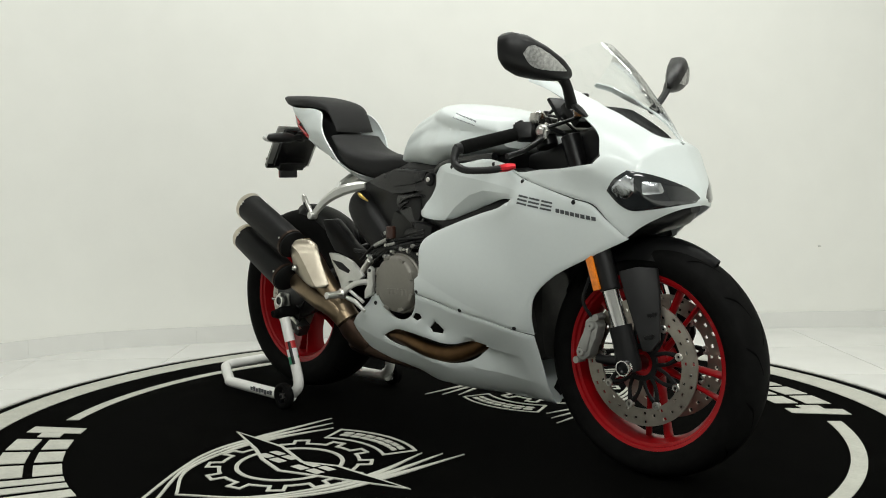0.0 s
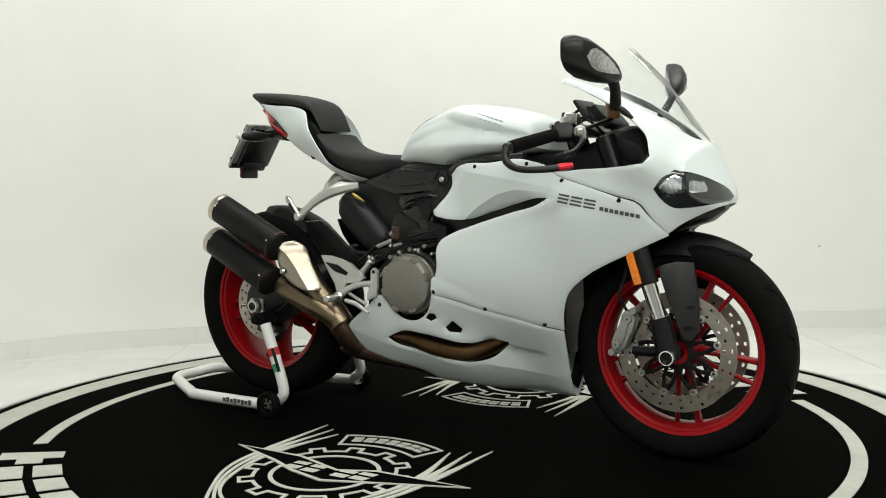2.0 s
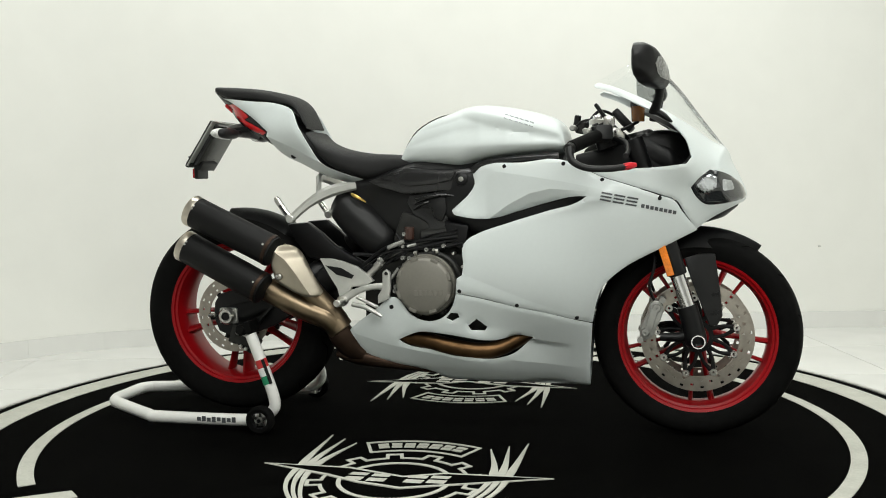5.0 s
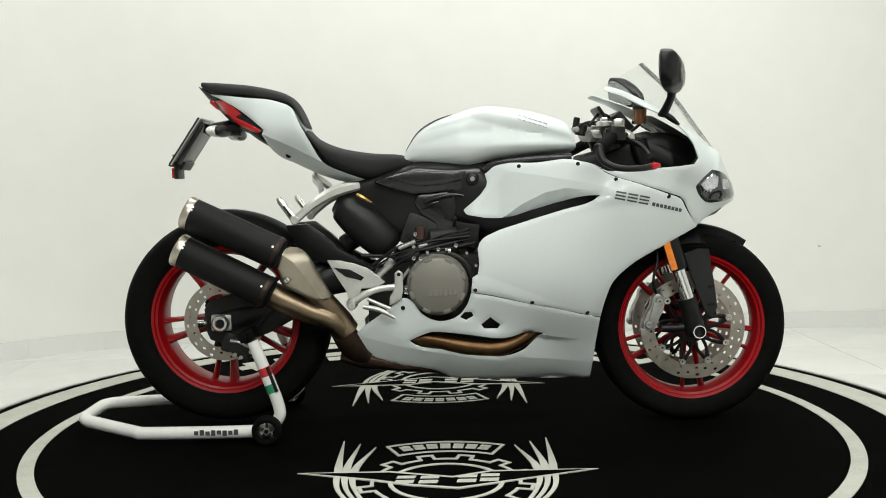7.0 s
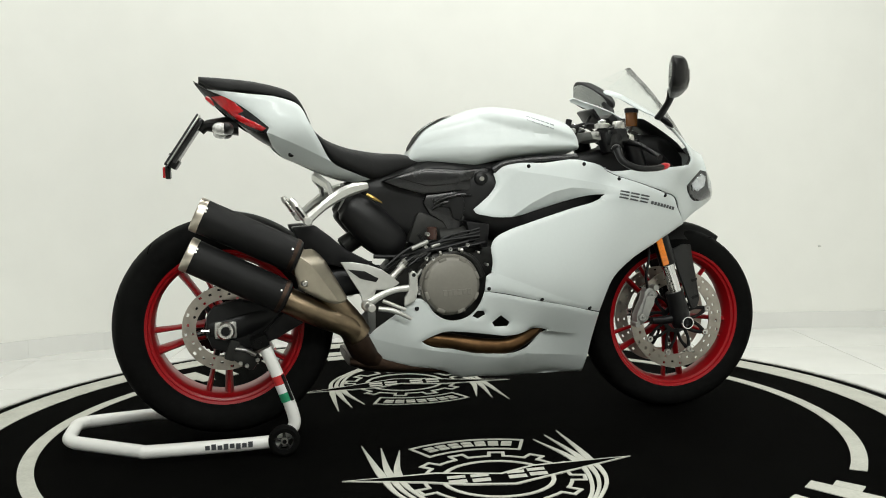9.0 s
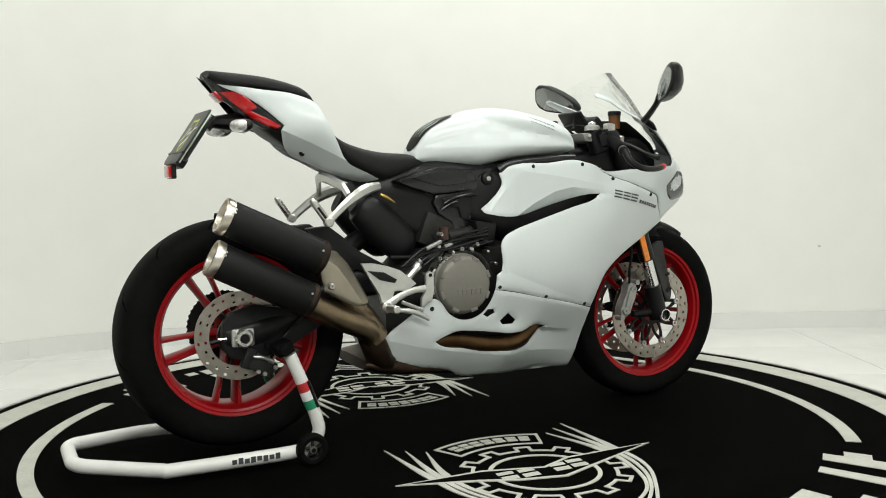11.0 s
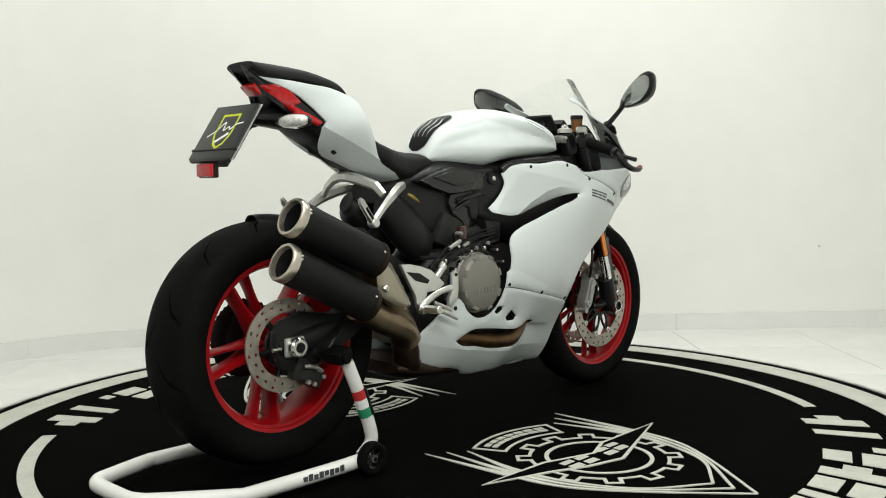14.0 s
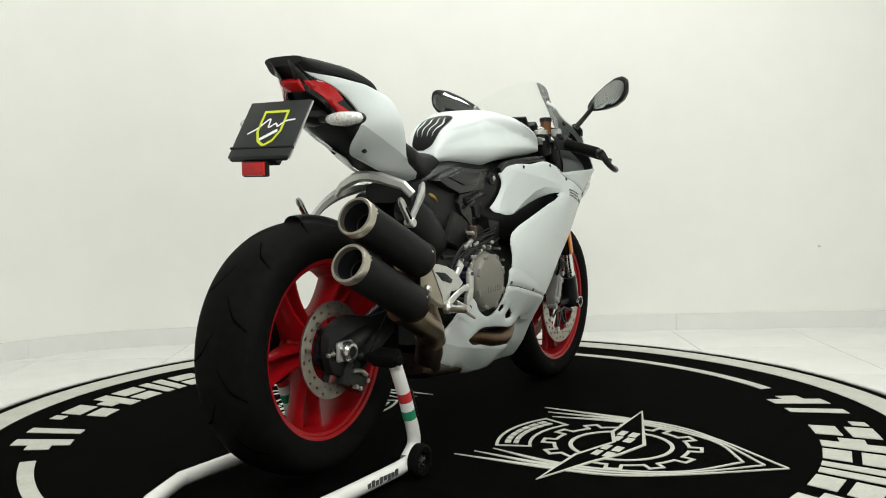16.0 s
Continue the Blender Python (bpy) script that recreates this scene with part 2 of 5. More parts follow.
def resample(poly, step):
    out = []
    for a, b in zip(poly, poly[1:] + poly[:1]):
        a, b = np.array(a), np.array(b)
        n = max(1, int(np.linalg.norm(b - a) / step + 0.5))
        out += [tuple(a + (b - a) * k / n) for k in range(n)]
    return out


def rounded(poly, corner=42, n=4):
    """Bends the sides of an outline into one another except at its corners."""
    p = [np.array(q, float) for q in poly]
    m = len(p)
    if m < 6:
        return poly
    ahead = [(p[(i + 1) % m] - p[i]) for i in range(m)]
    unit = [a / (np.linalg.norm(a) + 1e-12) for a in ahead]
    out = []
    tang = []
    for i in range(m):
        if unit[i - 1] @ unit[i] < math.cos(radians(corner)):
            tang.append((unit[i - 1], unit[i]))
        else:
            la, lb = np.linalg.norm(ahead[i - 1]), np.linalg.norm(ahead[i])
            t = unit[i - 1] * lb + unit[i] * la
            t = t / np.linalg.norm(t)
            tang.append((t, t))
    for i in range(m):
        j = (i + 1) % m
        d = np.linalg.norm(ahead[i])
        a, c = tang[i][1] * d, tang[j][0] * d
        for k in range(n):
            s = k / n
            out.append(tuple((2 * s ** 3 - 3 * s * s + 1) * p[i] + (s ** 3 - 2 * s * s + s) * a + (3 * s * s - 2 * s ** 3) * p[j] + (s ** 3 - s * s) * c))
    return out


def shell(outline, width, thick=0.004, step=0.012, holes=(), lift=0.0, roll=0.003, crease=None, folds=(), guides=(), sheet=False):
    """A moulded skin over a side outline (x, z), its surface at half-width width(x, z), with openings; crease adds relief, bent sharply along the folds."""
    rim = [resample(rounded([tuple(p) for p in o]), step) for o in (outline, *holes)]
    pts, edges = [], []
    for ring in rim:
        s = len(pts)
        pts += ring
        edges += [(s + i, s + (i + 1) % len(ring)) for i in range(len(ring))]
    nb, outline_edges = len(pts), len(edges)
    fold_edges = outline_edges
    for number, fold in enumerate((*folds, *guides)):
        run = []
        for a, b in zip(fold, fold[1:]):
            m = max(1, int(math.dist(a, b) / step + 0.5))
            run += [(a[0] + (b[0] - a[0]) * k / m, a[1] + (b[1] - a[1]) * k / m) for k in range(m)]
        run = [p for p in run + [fold[-1]] if inside(*p, rim[0]) and not any(inside(*p, h) for h in rim[1:])]
        pts += run
        edges += [(len(pts) - len(run) + i, len(pts) - len(run) + i + 1) for i in range(len(run) - 1)]
        if number < len(folds):
            fold_edges = len(edges)
    xs, zs = [p[0] for p in outline], [p[1] for p in outline]
    edge = np.array(pts)
    for i, z in enumerate(np.arange(min(zs), max(zs), step * 0.87)):
        for x in np.arange(min(xs) + (i % 2) * step / 2, max(xs), step):
            if inside(x, z, rim[0]) and not any(inside(x, z, h) for h in rim[1:]) and ((edge - (x, z)) ** 2).sum(1).min() > (step * 0.55) ** 2:
                pts.append((x, z))
    vs, es, fs, _, origin, _ = delaunay_2d_cdt([Vector(p) for p in pts], edges, [], 0, 1e-7)
    keep = []
    for f in fs:
        cx, cz = sum(vs[i].x for i in f) / 3, sum(vs[i].y for i in f) / 3
        if inside(cx, cz, rim[0]) and not any(inside(cx, cz, h) for h in rim[1:]):
            keep.append(f)
    bm = bmesh.new()
    ys = []
    for i, v in enumerate(vs):
        w = width(v.x, v.y) + lift + (crease(v.x, v.y) if crease else 0)
        ys.append(max(w - (roll if i < nb else 0), 0.001))
    front = [bm.verts.new((v.x, -y, v.y)) for v, y in zip(vs, ys)]
    if sheet:
        for v in front:
            v.co.y = 0 if v.co.y > -.0025 else v.co.y
        for f in keep:
            bm.faces.new([front[i] for i in f])
        for v in [v for v in bm.verts if not v.link_faces]:
            bm.verts.remove(v)
        return bm
    back = [bm.verts.new((v.x, -max(y - thick, 0.0005), v.y)) for v, y in zip(vs, ys)]
    for f in keep:
        bm.faces.new([front[i] for i in f])
        bm.faces.new([back[i] for i in reversed(f)])
    for (a, b), made in zip(es, origin):
        if any(outline_edges <= k < fold_edges for k in made):
            e = bm.edges.get((front[a], front[b]))
            if e:
                e.smooth = False
    count = {}
    for f in keep:
        for a, b in zip(f, f[1:] + f[:1]):
            count[(a, b)] = 1
    for a, b in count:
        if (b, a) not in count:
            bm.faces.new((front[b], front[a], back[a], back[b]))
    for v in [v for v in bm.verts if not v.link_faces]:
        bm.verts.remove(v)
    return bm


def flat(polys, z0, z1):
    """Thin printed shapes on a level plane."""
    bm = bmesh.new()
    seen = {}

    def vert(x, y, z):
        key = (round(x, 5), round(y, 5), z)
        if key not in seen:
            seen[key] = bm.verts.new((x, y, z))
        return seen[key]
    sides = {}
    for poly in polys:
        hi = [vert(x, y, z1) for x, y in poly]
        if len(set(hi)) < len(hi):
            continue
        try:
            bm.faces.new(hi)
        except ValueError:
            continue
        for p, q in zip(poly, list(poly[1:]) + [poly[0]]):
            k = ((round(p[0], 5), round(p[1], 5)), (round(q[0], 5), round(q[1], 5)))
            sides[k] = (p, q)
    for k, (p, q) in sides.items():
        if (k[1], k[0]) not in sides:
            bm.faces.new((vert(*p, z0), vert(*q, z0), vert(*q, z1), vert(*p, z1)))
    return bm


def stroke(pts, w, closed=False):
    """A line of width w (one, or one for each point) as quads."""
    p = [np.array(q, float) for q in pts]
    ws = [w] * len(p) if isinstance(w, (int, float)) else w
    n, a, b = len(p), [], []
    for i in range(n):
        q0, q1 = (p[i - 1], p[(i + 1) % n]) if closed else (p[max(i - 1, 0)], p[min(i + 1, n - 1)])
        u, v = p[i] - q0, q1 - p[i]
        u, v = (k / (np.linalg.norm(k) + 1e-12) for k in (u, v))
        d = u + v
        d /= np.linalg.norm(d) + 1e-12
        side = np.array((-d[1], d[0]))
        cut = max(0.45, abs(side @ np.array((-v[1], v[0])))) if (closed or 0 < i < n - 1) else 1.0
        s = side * ws[i] / 2 / cut
        a.append(p[i] + s), b.append(p[i] - s)
    return [(b[i], b[(i + 1) % n], a[(i + 1) % n], a[i]) for i in range(n if closed else n - 1)]


# ---- the room
FLOOR = -0.03
WALLLINE = curve([(4.0, 1.80), (2.4, 1.81), (1.2, 1.82), (0.0, 1.80), (-0.6, 1.76), (-1.2, 1.66), (-1.62, 1.55), (-1.9, 1.36), (-2.2, 1.05), (-2.9, 0.2), (-3.6, -0.6)], 6)


def ribbon(line, z0, z1, out):
    """A wall along a plan line, out metres thick away from the room."""
    bm = bmesh.new()
    rows = []
    for i, p in enumerate(line):
        d = line[min(i + 1, len(line) - 1)] - line[max(i - 1, 0)]
        q = p + np.array((d[1], -d[0])) / np.linalg.norm(d) * out
        rows.append([(p[0], p[1], z0), (q[0], q[1], z0), (q[0], q[1], z1), (p[0], p[1], z1)])
    return grid(bm, rows)


tagged(link(ribbon(WALLLINE, FLOOR, 3.0, 0.12), "wall_north", WALL), "plain white painted wall with a rounded corner", "wall", kind="structure")
# unseen east wall, kept white to bounce light onto the bike
tagged(link(box((4.06, -1.6, 1.485), (0.12, 7.0, 3.03), bevel=0), "wall_east", WALL, smooth=0), "plain white painted wall", "wall", kind="structure")
# unseen closing walls, darkened to deepen contrast on the bike
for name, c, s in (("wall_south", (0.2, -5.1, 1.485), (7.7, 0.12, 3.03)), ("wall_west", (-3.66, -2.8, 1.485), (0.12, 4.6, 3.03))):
    tagged(link(box(c, s, bevel=0), name, BOUNCEGREY, smooth=0), "unseen wall, greyed to limit bounced light", "wall", kind="structure")
# unseen ceiling, darkened so it returns little light
tagged(link(box((0.2, -1.6, 3.06), (8.0, 7.2, 0.12), bevel=0), "ceiling", CEIL, smooth=0), "unseen ceiling, greyed to limit bounced light", "ceiling", kind="structure")
floor = tagged(link(box((0.2, -1.6, FLOOR - 0.062), (8.0, 7.2, 0.12), bevel=0), "floor", GROUT, smooth=0), "glossy white tiled showroom floor", "floor", kind="structure")

north = bpy.data.objects["wall_north"]
part("scuff_mark", box((1.922, 1.806, 0.389), (0.014, 0.006, 0.008), None, 0.002), GROUT, north)

# floor tiles, 0.6 m, turned against the wall
tile_mesh = None
for i in range(-9, 5):
    for j in range(-10, 2):
        x, y = 1.47 + i * 0.6, 1.0 + j * 0.6
        if math.hypot(x, y) < 1.0 or not (-3.4 < x < 3.9 and y < 1.8):
            continue
        if tile_mesh is None:
            t = link(box((0, 0, 0), (0.597, 0.597, 0.008), bevel=0.001), "tile", TILE, floor, smooth=0)
            tile_mesh = t.data
        else:
            t = new("tile", tile_mesh)
            t.parent = floor
        t.location = (x, y, FLOOR - 0.002)

base = tagged(new("baseboard"), "low white tiled skirting along the wall", "baseboard", kind="structure")
for a in range(0, len(WALLLINE) - 6, 6):
    seg = WALLLINE[a:a + 7]
    inner = []
    for i, p in enumerate(seg):
        d = seg[min(i + 1, 6)] - seg[max(i - 1, 0)]
        inner.append(p - np.array((d[1], -d[0])) / np.linalg.norm(d) * 0.009)
    k = np.array(inner[1]) - np.array(inner[0])
    inner[0] = inner[0] + k * 0.01
    part("skirting_tile", ribbon(inner, FLOOR + 0.002, FLOOR + 0.085, 0.008), TILE, base)

# ---- the turntable
table = tagged(new("turntable"), "round turning platform covered in printed black carpet", "turntable")
part("platform", lathe([(0.0005, FLOOR), (1.545, FLOOR), (1.545, -0.006), (0.0005, -0.006)], (0, 0, 0), 160, axis="z", loop=False), SATIN, table)
part("carpet", lathe([(0.0005, -0.006), (1.53, -0.006), (1.53, -0.001), (1.527, 0.0), (0.0005, 0.0)], (0, 0, 0), 160, axis="z", loop=False), CARPET, table)
part("edge_trim", lathe([(1.533, -0.02), (1.56, -0.022), (1.56, -0.004), (1.551, 0.001), (1.533, 0.001)], (0, 0, 0), 160, axis="z"), TRIM, table, "scuffed aluminium edge trim")


def arc(r, a0, a1, n=40):
    return [(r * math.cos(radians(a)), r * math.sin(radians(a))) for a in np.linspace(a0, a1, n)]


PZ0, PZ1 = 0.0005, 0.0025
part("outer_ring", flat(stroke(arc(1.44, 0, 360, 161)[:-1], 0.105, True), PZ0, PZ1), PRINT, table, "broad white printed ring")
for c in (0, 180):
    part("inner_arc", flat(stroke(arc(1.205, c - 41, c + 41, 60), 0.042), PZ0, PZ1), PRINT, table, "narrow white printed arc")


def block(a, w, r0, r1, kind):
    """One block of the lettering band, as slanted bars between two angles."""
    def q(u, h):
        ang = radians(a + (u + 0.28 * (h - 0.5)) * w)
        r = r1 + (r0 - r1) * h
        return (r * math.cos(ang), r * math.sin(ang))

    def bar(u0, u1, h0, h1):
        return [q(u0, h0), q(u1, h0), q(u1, h1), q(u0, h1)]
    return {"stack": [bar(0, .86, 0, .44), bar(.04, .86, .58, 1)],
            "posts": [bar(0, .36, 0, 1), bar(.52, .86, 0, 1)],
            "slab": [bar(0, .5, 0, 1), bar(.5, .86, .3, .7)],
            "post": [bar(.1, .5, 0, 1)], "dot": [bar(0, .34, 0, .26)]}[kind]


for c in (-90, 90):
    # the band reads from the rim, clockwise seen from the middle outwards
    for i, kind in enumerate("slab stack stack stack posts slab stack posts stack slab stack dot post slab".split()):
        polys = block(c - 44.5 + i * 6.36, 6.0, 1.115, 1.29, kind)
        part("lettering_block", flat(polys, PZ0, PZ1), PRINT, table)


def emblem(turn):
    """The printed crest: needle, gear, ring, banner and shield."""
    rot = Matrix.Rotation(radians(turn), 2)
    cx, cy = 0.007, -0.59

    layer = [0]

    def put(name, polys, material=PRINT):
        layer[0] += 1
        part(name, flat([[tuple(rot @ Vector(p)) for p in poly] for poly in polys], PZ0, PZ1 + 0.00004 * layer[0]), material, table)
    needle = [(-0.370, -0.512), (-0.139, -0.513), (0.024, -0.563), (0.123, -0.520), (0.394, -0.516), (0.037, -0.648), (-0.082, -0.619), (-0.180, -0.576)]
    put("crest_ring", stroke([(cx + 0.142 * math.cos(a), cy + 0.142 * math.sin(a)) for a in np.linspace(0, 2 * math.pi, 60, endpoint=False)], 0.012, True))
    gear = []
    for k in range(12):
        for da, r in ((-11, 0.188), (-6, 0.188), (-5, 0.222), (5, 0.222), (6, 0.188), (11, 0.188)):
            a = radians(k * 30 + da + 15)
            gear.append((cx + r * math.cos(a), cy + r * math.sin(a)))
    put("gear", stroke(gear, 0.010, True))
    ban = [(cx + r * math.sin(radians(a)), cy + r * math.cos(radians(a))) for r, aa in ((0.352, np.linspace(-28, 28, 15)), (0.258, np.linspace(30, -30, 15))) for a in aa]
    put("banner", stroke(ban, 0.009, True))
    for k in range(7):
        a = radians(-21 + 7 * k)
        d, s = np.array((math.sin(a), math.cos(a))), np.array((math.cos(a), -math.sin(a)))
        o = np.array((cx, cy))
        put("banner_block", [[tuple(o + d * r + s * u) for u, r in q] for q in (((-.015, .29), (.015, .29), (.015, .305), (-.015, .305)), ((-.015, .313), (.015, .313), (.015, .33), (-.015, .33)))])
    for s in (-1, 1):
        for x0, y0, x1, y1, yb in ((.295, -.215, .285, -.47, -1.045), (.245, -.25, .262, -.48, -.985), (.198, -.285, .24, -.49, -.93)):
            line = curve([(cx + s * x0, y0), (cx + s * x1, y1), (cx + s * x1 * .93, -.66), (cx + s * x1 * .62, -.82), (cx, yb)], 8)
            w = np.interp(np.linspace(0, 1, len(line)), (0, .25, .5, 1), (.003, .022, .011, .008))
            put("claw_line", stroke(line, list(w)))

    c = np.mean(np.array(needle), axis=0)
    put("needle_ground", [[tuple(c), needle[i], needle[(i + 1) % 8]] for i in range(8)], CARPET)
    put("needle", stroke(needle, 0.011, True))
    for x, y in [(-0.099, -0.578), (-0.038, -0.581), (0.059, -0.578), (0.117, -0.572)]:
        o = np.array((x, y))
        put("needle_block", [[tuple(o + q) for q in ((-.026, -.030), (.022, -.030), (.026, -.004), (-.022, -.004))], [tuple(o + q) for q in ((-.022, .008), (.026, .008), (.030, .030), (-.018, .030))]])


emblem(0)
emblem(180)

# ---- the motorcycle: x forward, its right side at -y
bike = tagged(new("motorcycle"), "pearl white sports motorcycle with red wheels on a stand", "motorcycle")
FX, FZ, RX, RZ = 0.774, 0.297, -0.656, 0.345


def tyre_profile(R, w, rim):
    pts = [(rim, -w * 0.40), (rim + (R - rim) * 0.30, -w * 0.485), (rim + (R - rim) * 0.52, -w * 0.5)]
    for k in range(1, 12):
        a = math.pi * k / 12
        pts.append((rim + (R - rim) * (0.55 + 0.45 * math.sin(a) ** 0.8), -w * 0.5 * math.cos(a)))
    pts += [(r, -y) for r, y in pts[2::-1]]
    pts += [(rim - 0.004, w * 0.36), (rim - 0.004, -w * 0.36)]
    return pts


def wheel(name, x, z, R, w, rim_r, rim_w, phase):
    hub = part(name, lathe([(0.02, -0.055), (0.036, -0.055), (0.036, -0.03), (0.05, -0.02), (0.05, 0.02), (0.036, 0.03), (0.036, 0.055), (0.02, 0.055)], (x, 0, z), 40), RED, bike, "red cast wheel hub")
    tyre = part("tyre", lathe(tyre_profile(R, w, rim_r), (x, 0, z), 120), RUBBER, hub, "worn black road tyre")
    h = rim_w / 2
    part("rim", lathe([(rim_r - .004, -h), (rim_r + .004, -h - .003), (rim_r + .006, -h + .003), (rim_r - .002, -h + .012), (rim_r - .012, -h + .03), (rim_r - .012, h - .03), (rim_r - .002, h - .012), (rim_r + .006, h - .003), (rim_r + .004, h + .003), (rim_r - .004, h), (rim_r - .006, h - .006), (rim_r - .013, h - .009), (rim_r - .015, h - .016), (rim_r - .022, h - .03), (rim_r - .022, -h + .03), (rim_r - .015, -h + .016), (rim_r - .013, -h + .009), (rim_r - .006, -h + .006)], (x, 0, z), 110), RED, hub, "red painted rim", 28)
    for k in range(5):
        for s in (-1, 1):
            a = radians(phase + 72 * k)
            d, n = np.array((math.cos(a), math.sin(a))), np.array((-math.sin(a), math.cos(a)))
            p0, p1 = d * 0.035 + n * s * 0.012, d * (rim_r - 0.018) + n * s * (0.027 if s < 0 else 0.034)
            c = [np.array((x + p[0], 0, z + p[1])) for p in (p0, p0 * .5 + p1 * .5, p1)]
            part("spoke", sweep(c, [q * (1 if rim_w > .1 else .72) for q in ((0.018, 0.011, 0.013) if s > 0 else (0.014, 0.0075, 0.009))], 10, 4, flat=2.0 + 28 * max(0, rim_w - .1)), RED, hub)
    return hub


front = wheel("front_wheel", FX, FZ, 0.298, 0.122, 0.222, 0.096, 273)
rear = wheel("rear_wheel", RX, RZ, 0.320, 0.184, 0.222, 0.146, 262)


def disc(parent, x, y, z, r0, r1, holes=36, rows=2):
    bm = bmesh.new()
    n, m = holes * 6, 6
    ring = {}
    # drilled ring: cells are left open in a staggered pattern
    for s in (-0.0025, 0.0025):
        for i in range(n):
            for j in range(m + 1):
                a, r = 2 * math.pi * i / n, r0 + (r1 - r0) * j / m
                ring[s, i, j] = bm.verts.new((x + r * math.cos(a), y + s, z + r * math.sin(a)))

    def open_cell(i, j):
        return i % 6 in (2, 3) and j in ((1, 4), (2,), (1, 4), (3,))[(i // 6) % 4]
    for i in range(n):
        k = (i + 1) % n
        for j in range(m):
            if open_cell(i, j):
                for p, q in (((i, j), (k, j)), ((k, j + 1), (i, j + 1))) + ((((i, j + 1), (i, j)),) if i % 6 == 2 else (((k, j), (k, j + 1)),)):
                    bm.faces.new((ring[-0.0025, p[0], p[1]], ring[-0.0025, q[0], q[1]], ring[0.0025, q[0], q[1]], ring[0.0025, p[0], p[1]]))
                continue
            for s in (-0.0025, 0.0025):
                bm.faces.new([ring[s, a, b] for a, b in ((i, j), (k, j), (k, j + 1), (i, j + 1))])
        for j in (0, m):
            bm.faces.new((ring[-0.0025, i, j], ring[-0.0025, k, j], ring[0.0025, k, j], ring[0.0025, i, j]))
    return part("brake_disc", bm, DISC, parent, "drilled steel brake disc", 30)


for s in (-1, 1):
    disc(front, FX, s * 0.062, FZ, 0.117, 0.160, 32)
    part("disc_carrier", lathe([(0.034, -0.006), (0.047, -0.005), (0.047, 0.003), (0.034, 0.003)], (FX, s * 0.058, FZ), 40), SATIN, front, "black spidered disc carrier")
    for k in range(9):
        a = radians(40 * k + 14)
        ends = [(FX + q * math.cos(a + b), s * 0.0595, FZ + q * math.sin(a + b)) for q, b in ((0.044, -.30), (0.078, -.17), (0.107, 0), (0.078, .17), (0.044, .30))]
        part("carrier_arm", sweep(ends, [.0065, .0050, .0080, .0050, .0065], 8, 3, flat=.7), SATIN, front)
        part("float_button", lathe([(0.004, -0.006), (0.009, -0.006), (0.0105, -0.004), (0.0105, 0.005), (0.004, 0.005)], (FX + 0.113 * math.cos(a), s * 0.062, FZ + 0.113 * math.sin(a)), 14), ALLOY, front)
disc(rear, RX, -0.085, RZ, 0.083, 0.122, 24)
part("disc_carrier", lathe([(0.03, -0.006), (0.06, -0.006), (0.06, 0.006), (0.03, 0.006)], (RX, -0.08, RZ), 40), SATIN, rear)
for k in range(6):
    a = radians(60 * k + 10)
    part("carrier_arm", sweep([(RX + 0.05 * math.cos(a), -0.083, RZ + 0.05 * math.sin(a)), (RX + 0.082 * math.cos(a), -0.085, RZ + 0.082 * math.sin(a))], 0.008, 8, 1), SATIN, rear)
sprocket = bmesh.new()
lathe([(0.06, -0.004), (0.1, -0.004), (0.104, 0), (0.1, 0.004), (0.06, 0.004)], (RX, 0.1, RZ), 84, sprocket)
for v in sprocket.verts:
    q = Vector((v.co.x - RX, 0, v.co.z - RZ))
    if q.length > .102 and round(math.degrees(math.atan2(q.z, q.x)) / (360 / 84)) % 2:
        v.co += q.normalized() * .004
part("sprocket", sprocket, SATIN, rear)

# fairing panels, each side
SIDE = [(0.115, 0.511), (0.116, 0.573), (0.129, 0.589), (0.156, 0.604), (0.234, 0.631), (0.365, 0.670), (0.447, 0.694), (0.469, 0.709), (0.431, 0.708), (0.366, 0.694), (0.267, 0.666), (0.197, 0.647), (0.154, 0.646), (0.105, 0.653), (0.079, 0.661), (0.073, 0.671), (0.098, 0.692), (0.129, 0.722), (0.143, 0.748), (0.137, 0.776), (0.154, 0.792), (0.181, 0.802), (0.287, 0.806), (0.386, 0.814), (0.418, 0.807), (0.450, 0.798), (0.482, 0.775), (0.576, 0.741), (0.669, 0.708), (0.707, 0.694), (0.729, 0.663), (0.772, 0.609), (0.673, 0.560), (0.552, 0.492), (0.511, 0.451), (0.491, 0.399), (0.480, 0.343), (0.368, 0.371), (0.266, 0.394), (0.117, 0.428), (0.091, 0.431), (0.095, 0.475), (0.111, 0.485)]
BELLY = [(0.479, 0.340), (0.368, 0.370), (0.266, 0.393), (0.117, 0.426), (0.091, 0.430), (0.079, 0.394), (0.051, 0.360), (0.017, 0.346), (-0.016, 0.347), (-0.057, 0.370), (-0.082, 0.404), (-0.098, 0.414), (-0.118, 0.414), (-0.149, 0.387), (-0.183, 0.362), (-0.235, 0.324), (-0.249, 0.310), (-0.238, 0.260), (-0.219, 0.237), (-0.138, 0.209), (-0.036, 0.186), (-0.002, 0.174), (0.023, 0.157), (0.118, 0.153), (0.243, 0.137), (0.464, 0.133), (0.470, 0.232)]
WINDOW = [(-0.094, 0.285), (-0.060, 0.301), (-0.030, 0.311), (0.033, 0.308), (0.105, 0.298), (0.168, 0.289), (0.210, 0.291), (0.240, 0.299), (0.269, 0.304), (0.308, 0.296), (0.280, 0.270), (0.252, 0.247), (0.222, 0.236), (0.192, 0.231), (0.133, 0.235), (0.016, 0.254), (-0.077, 0.273)]
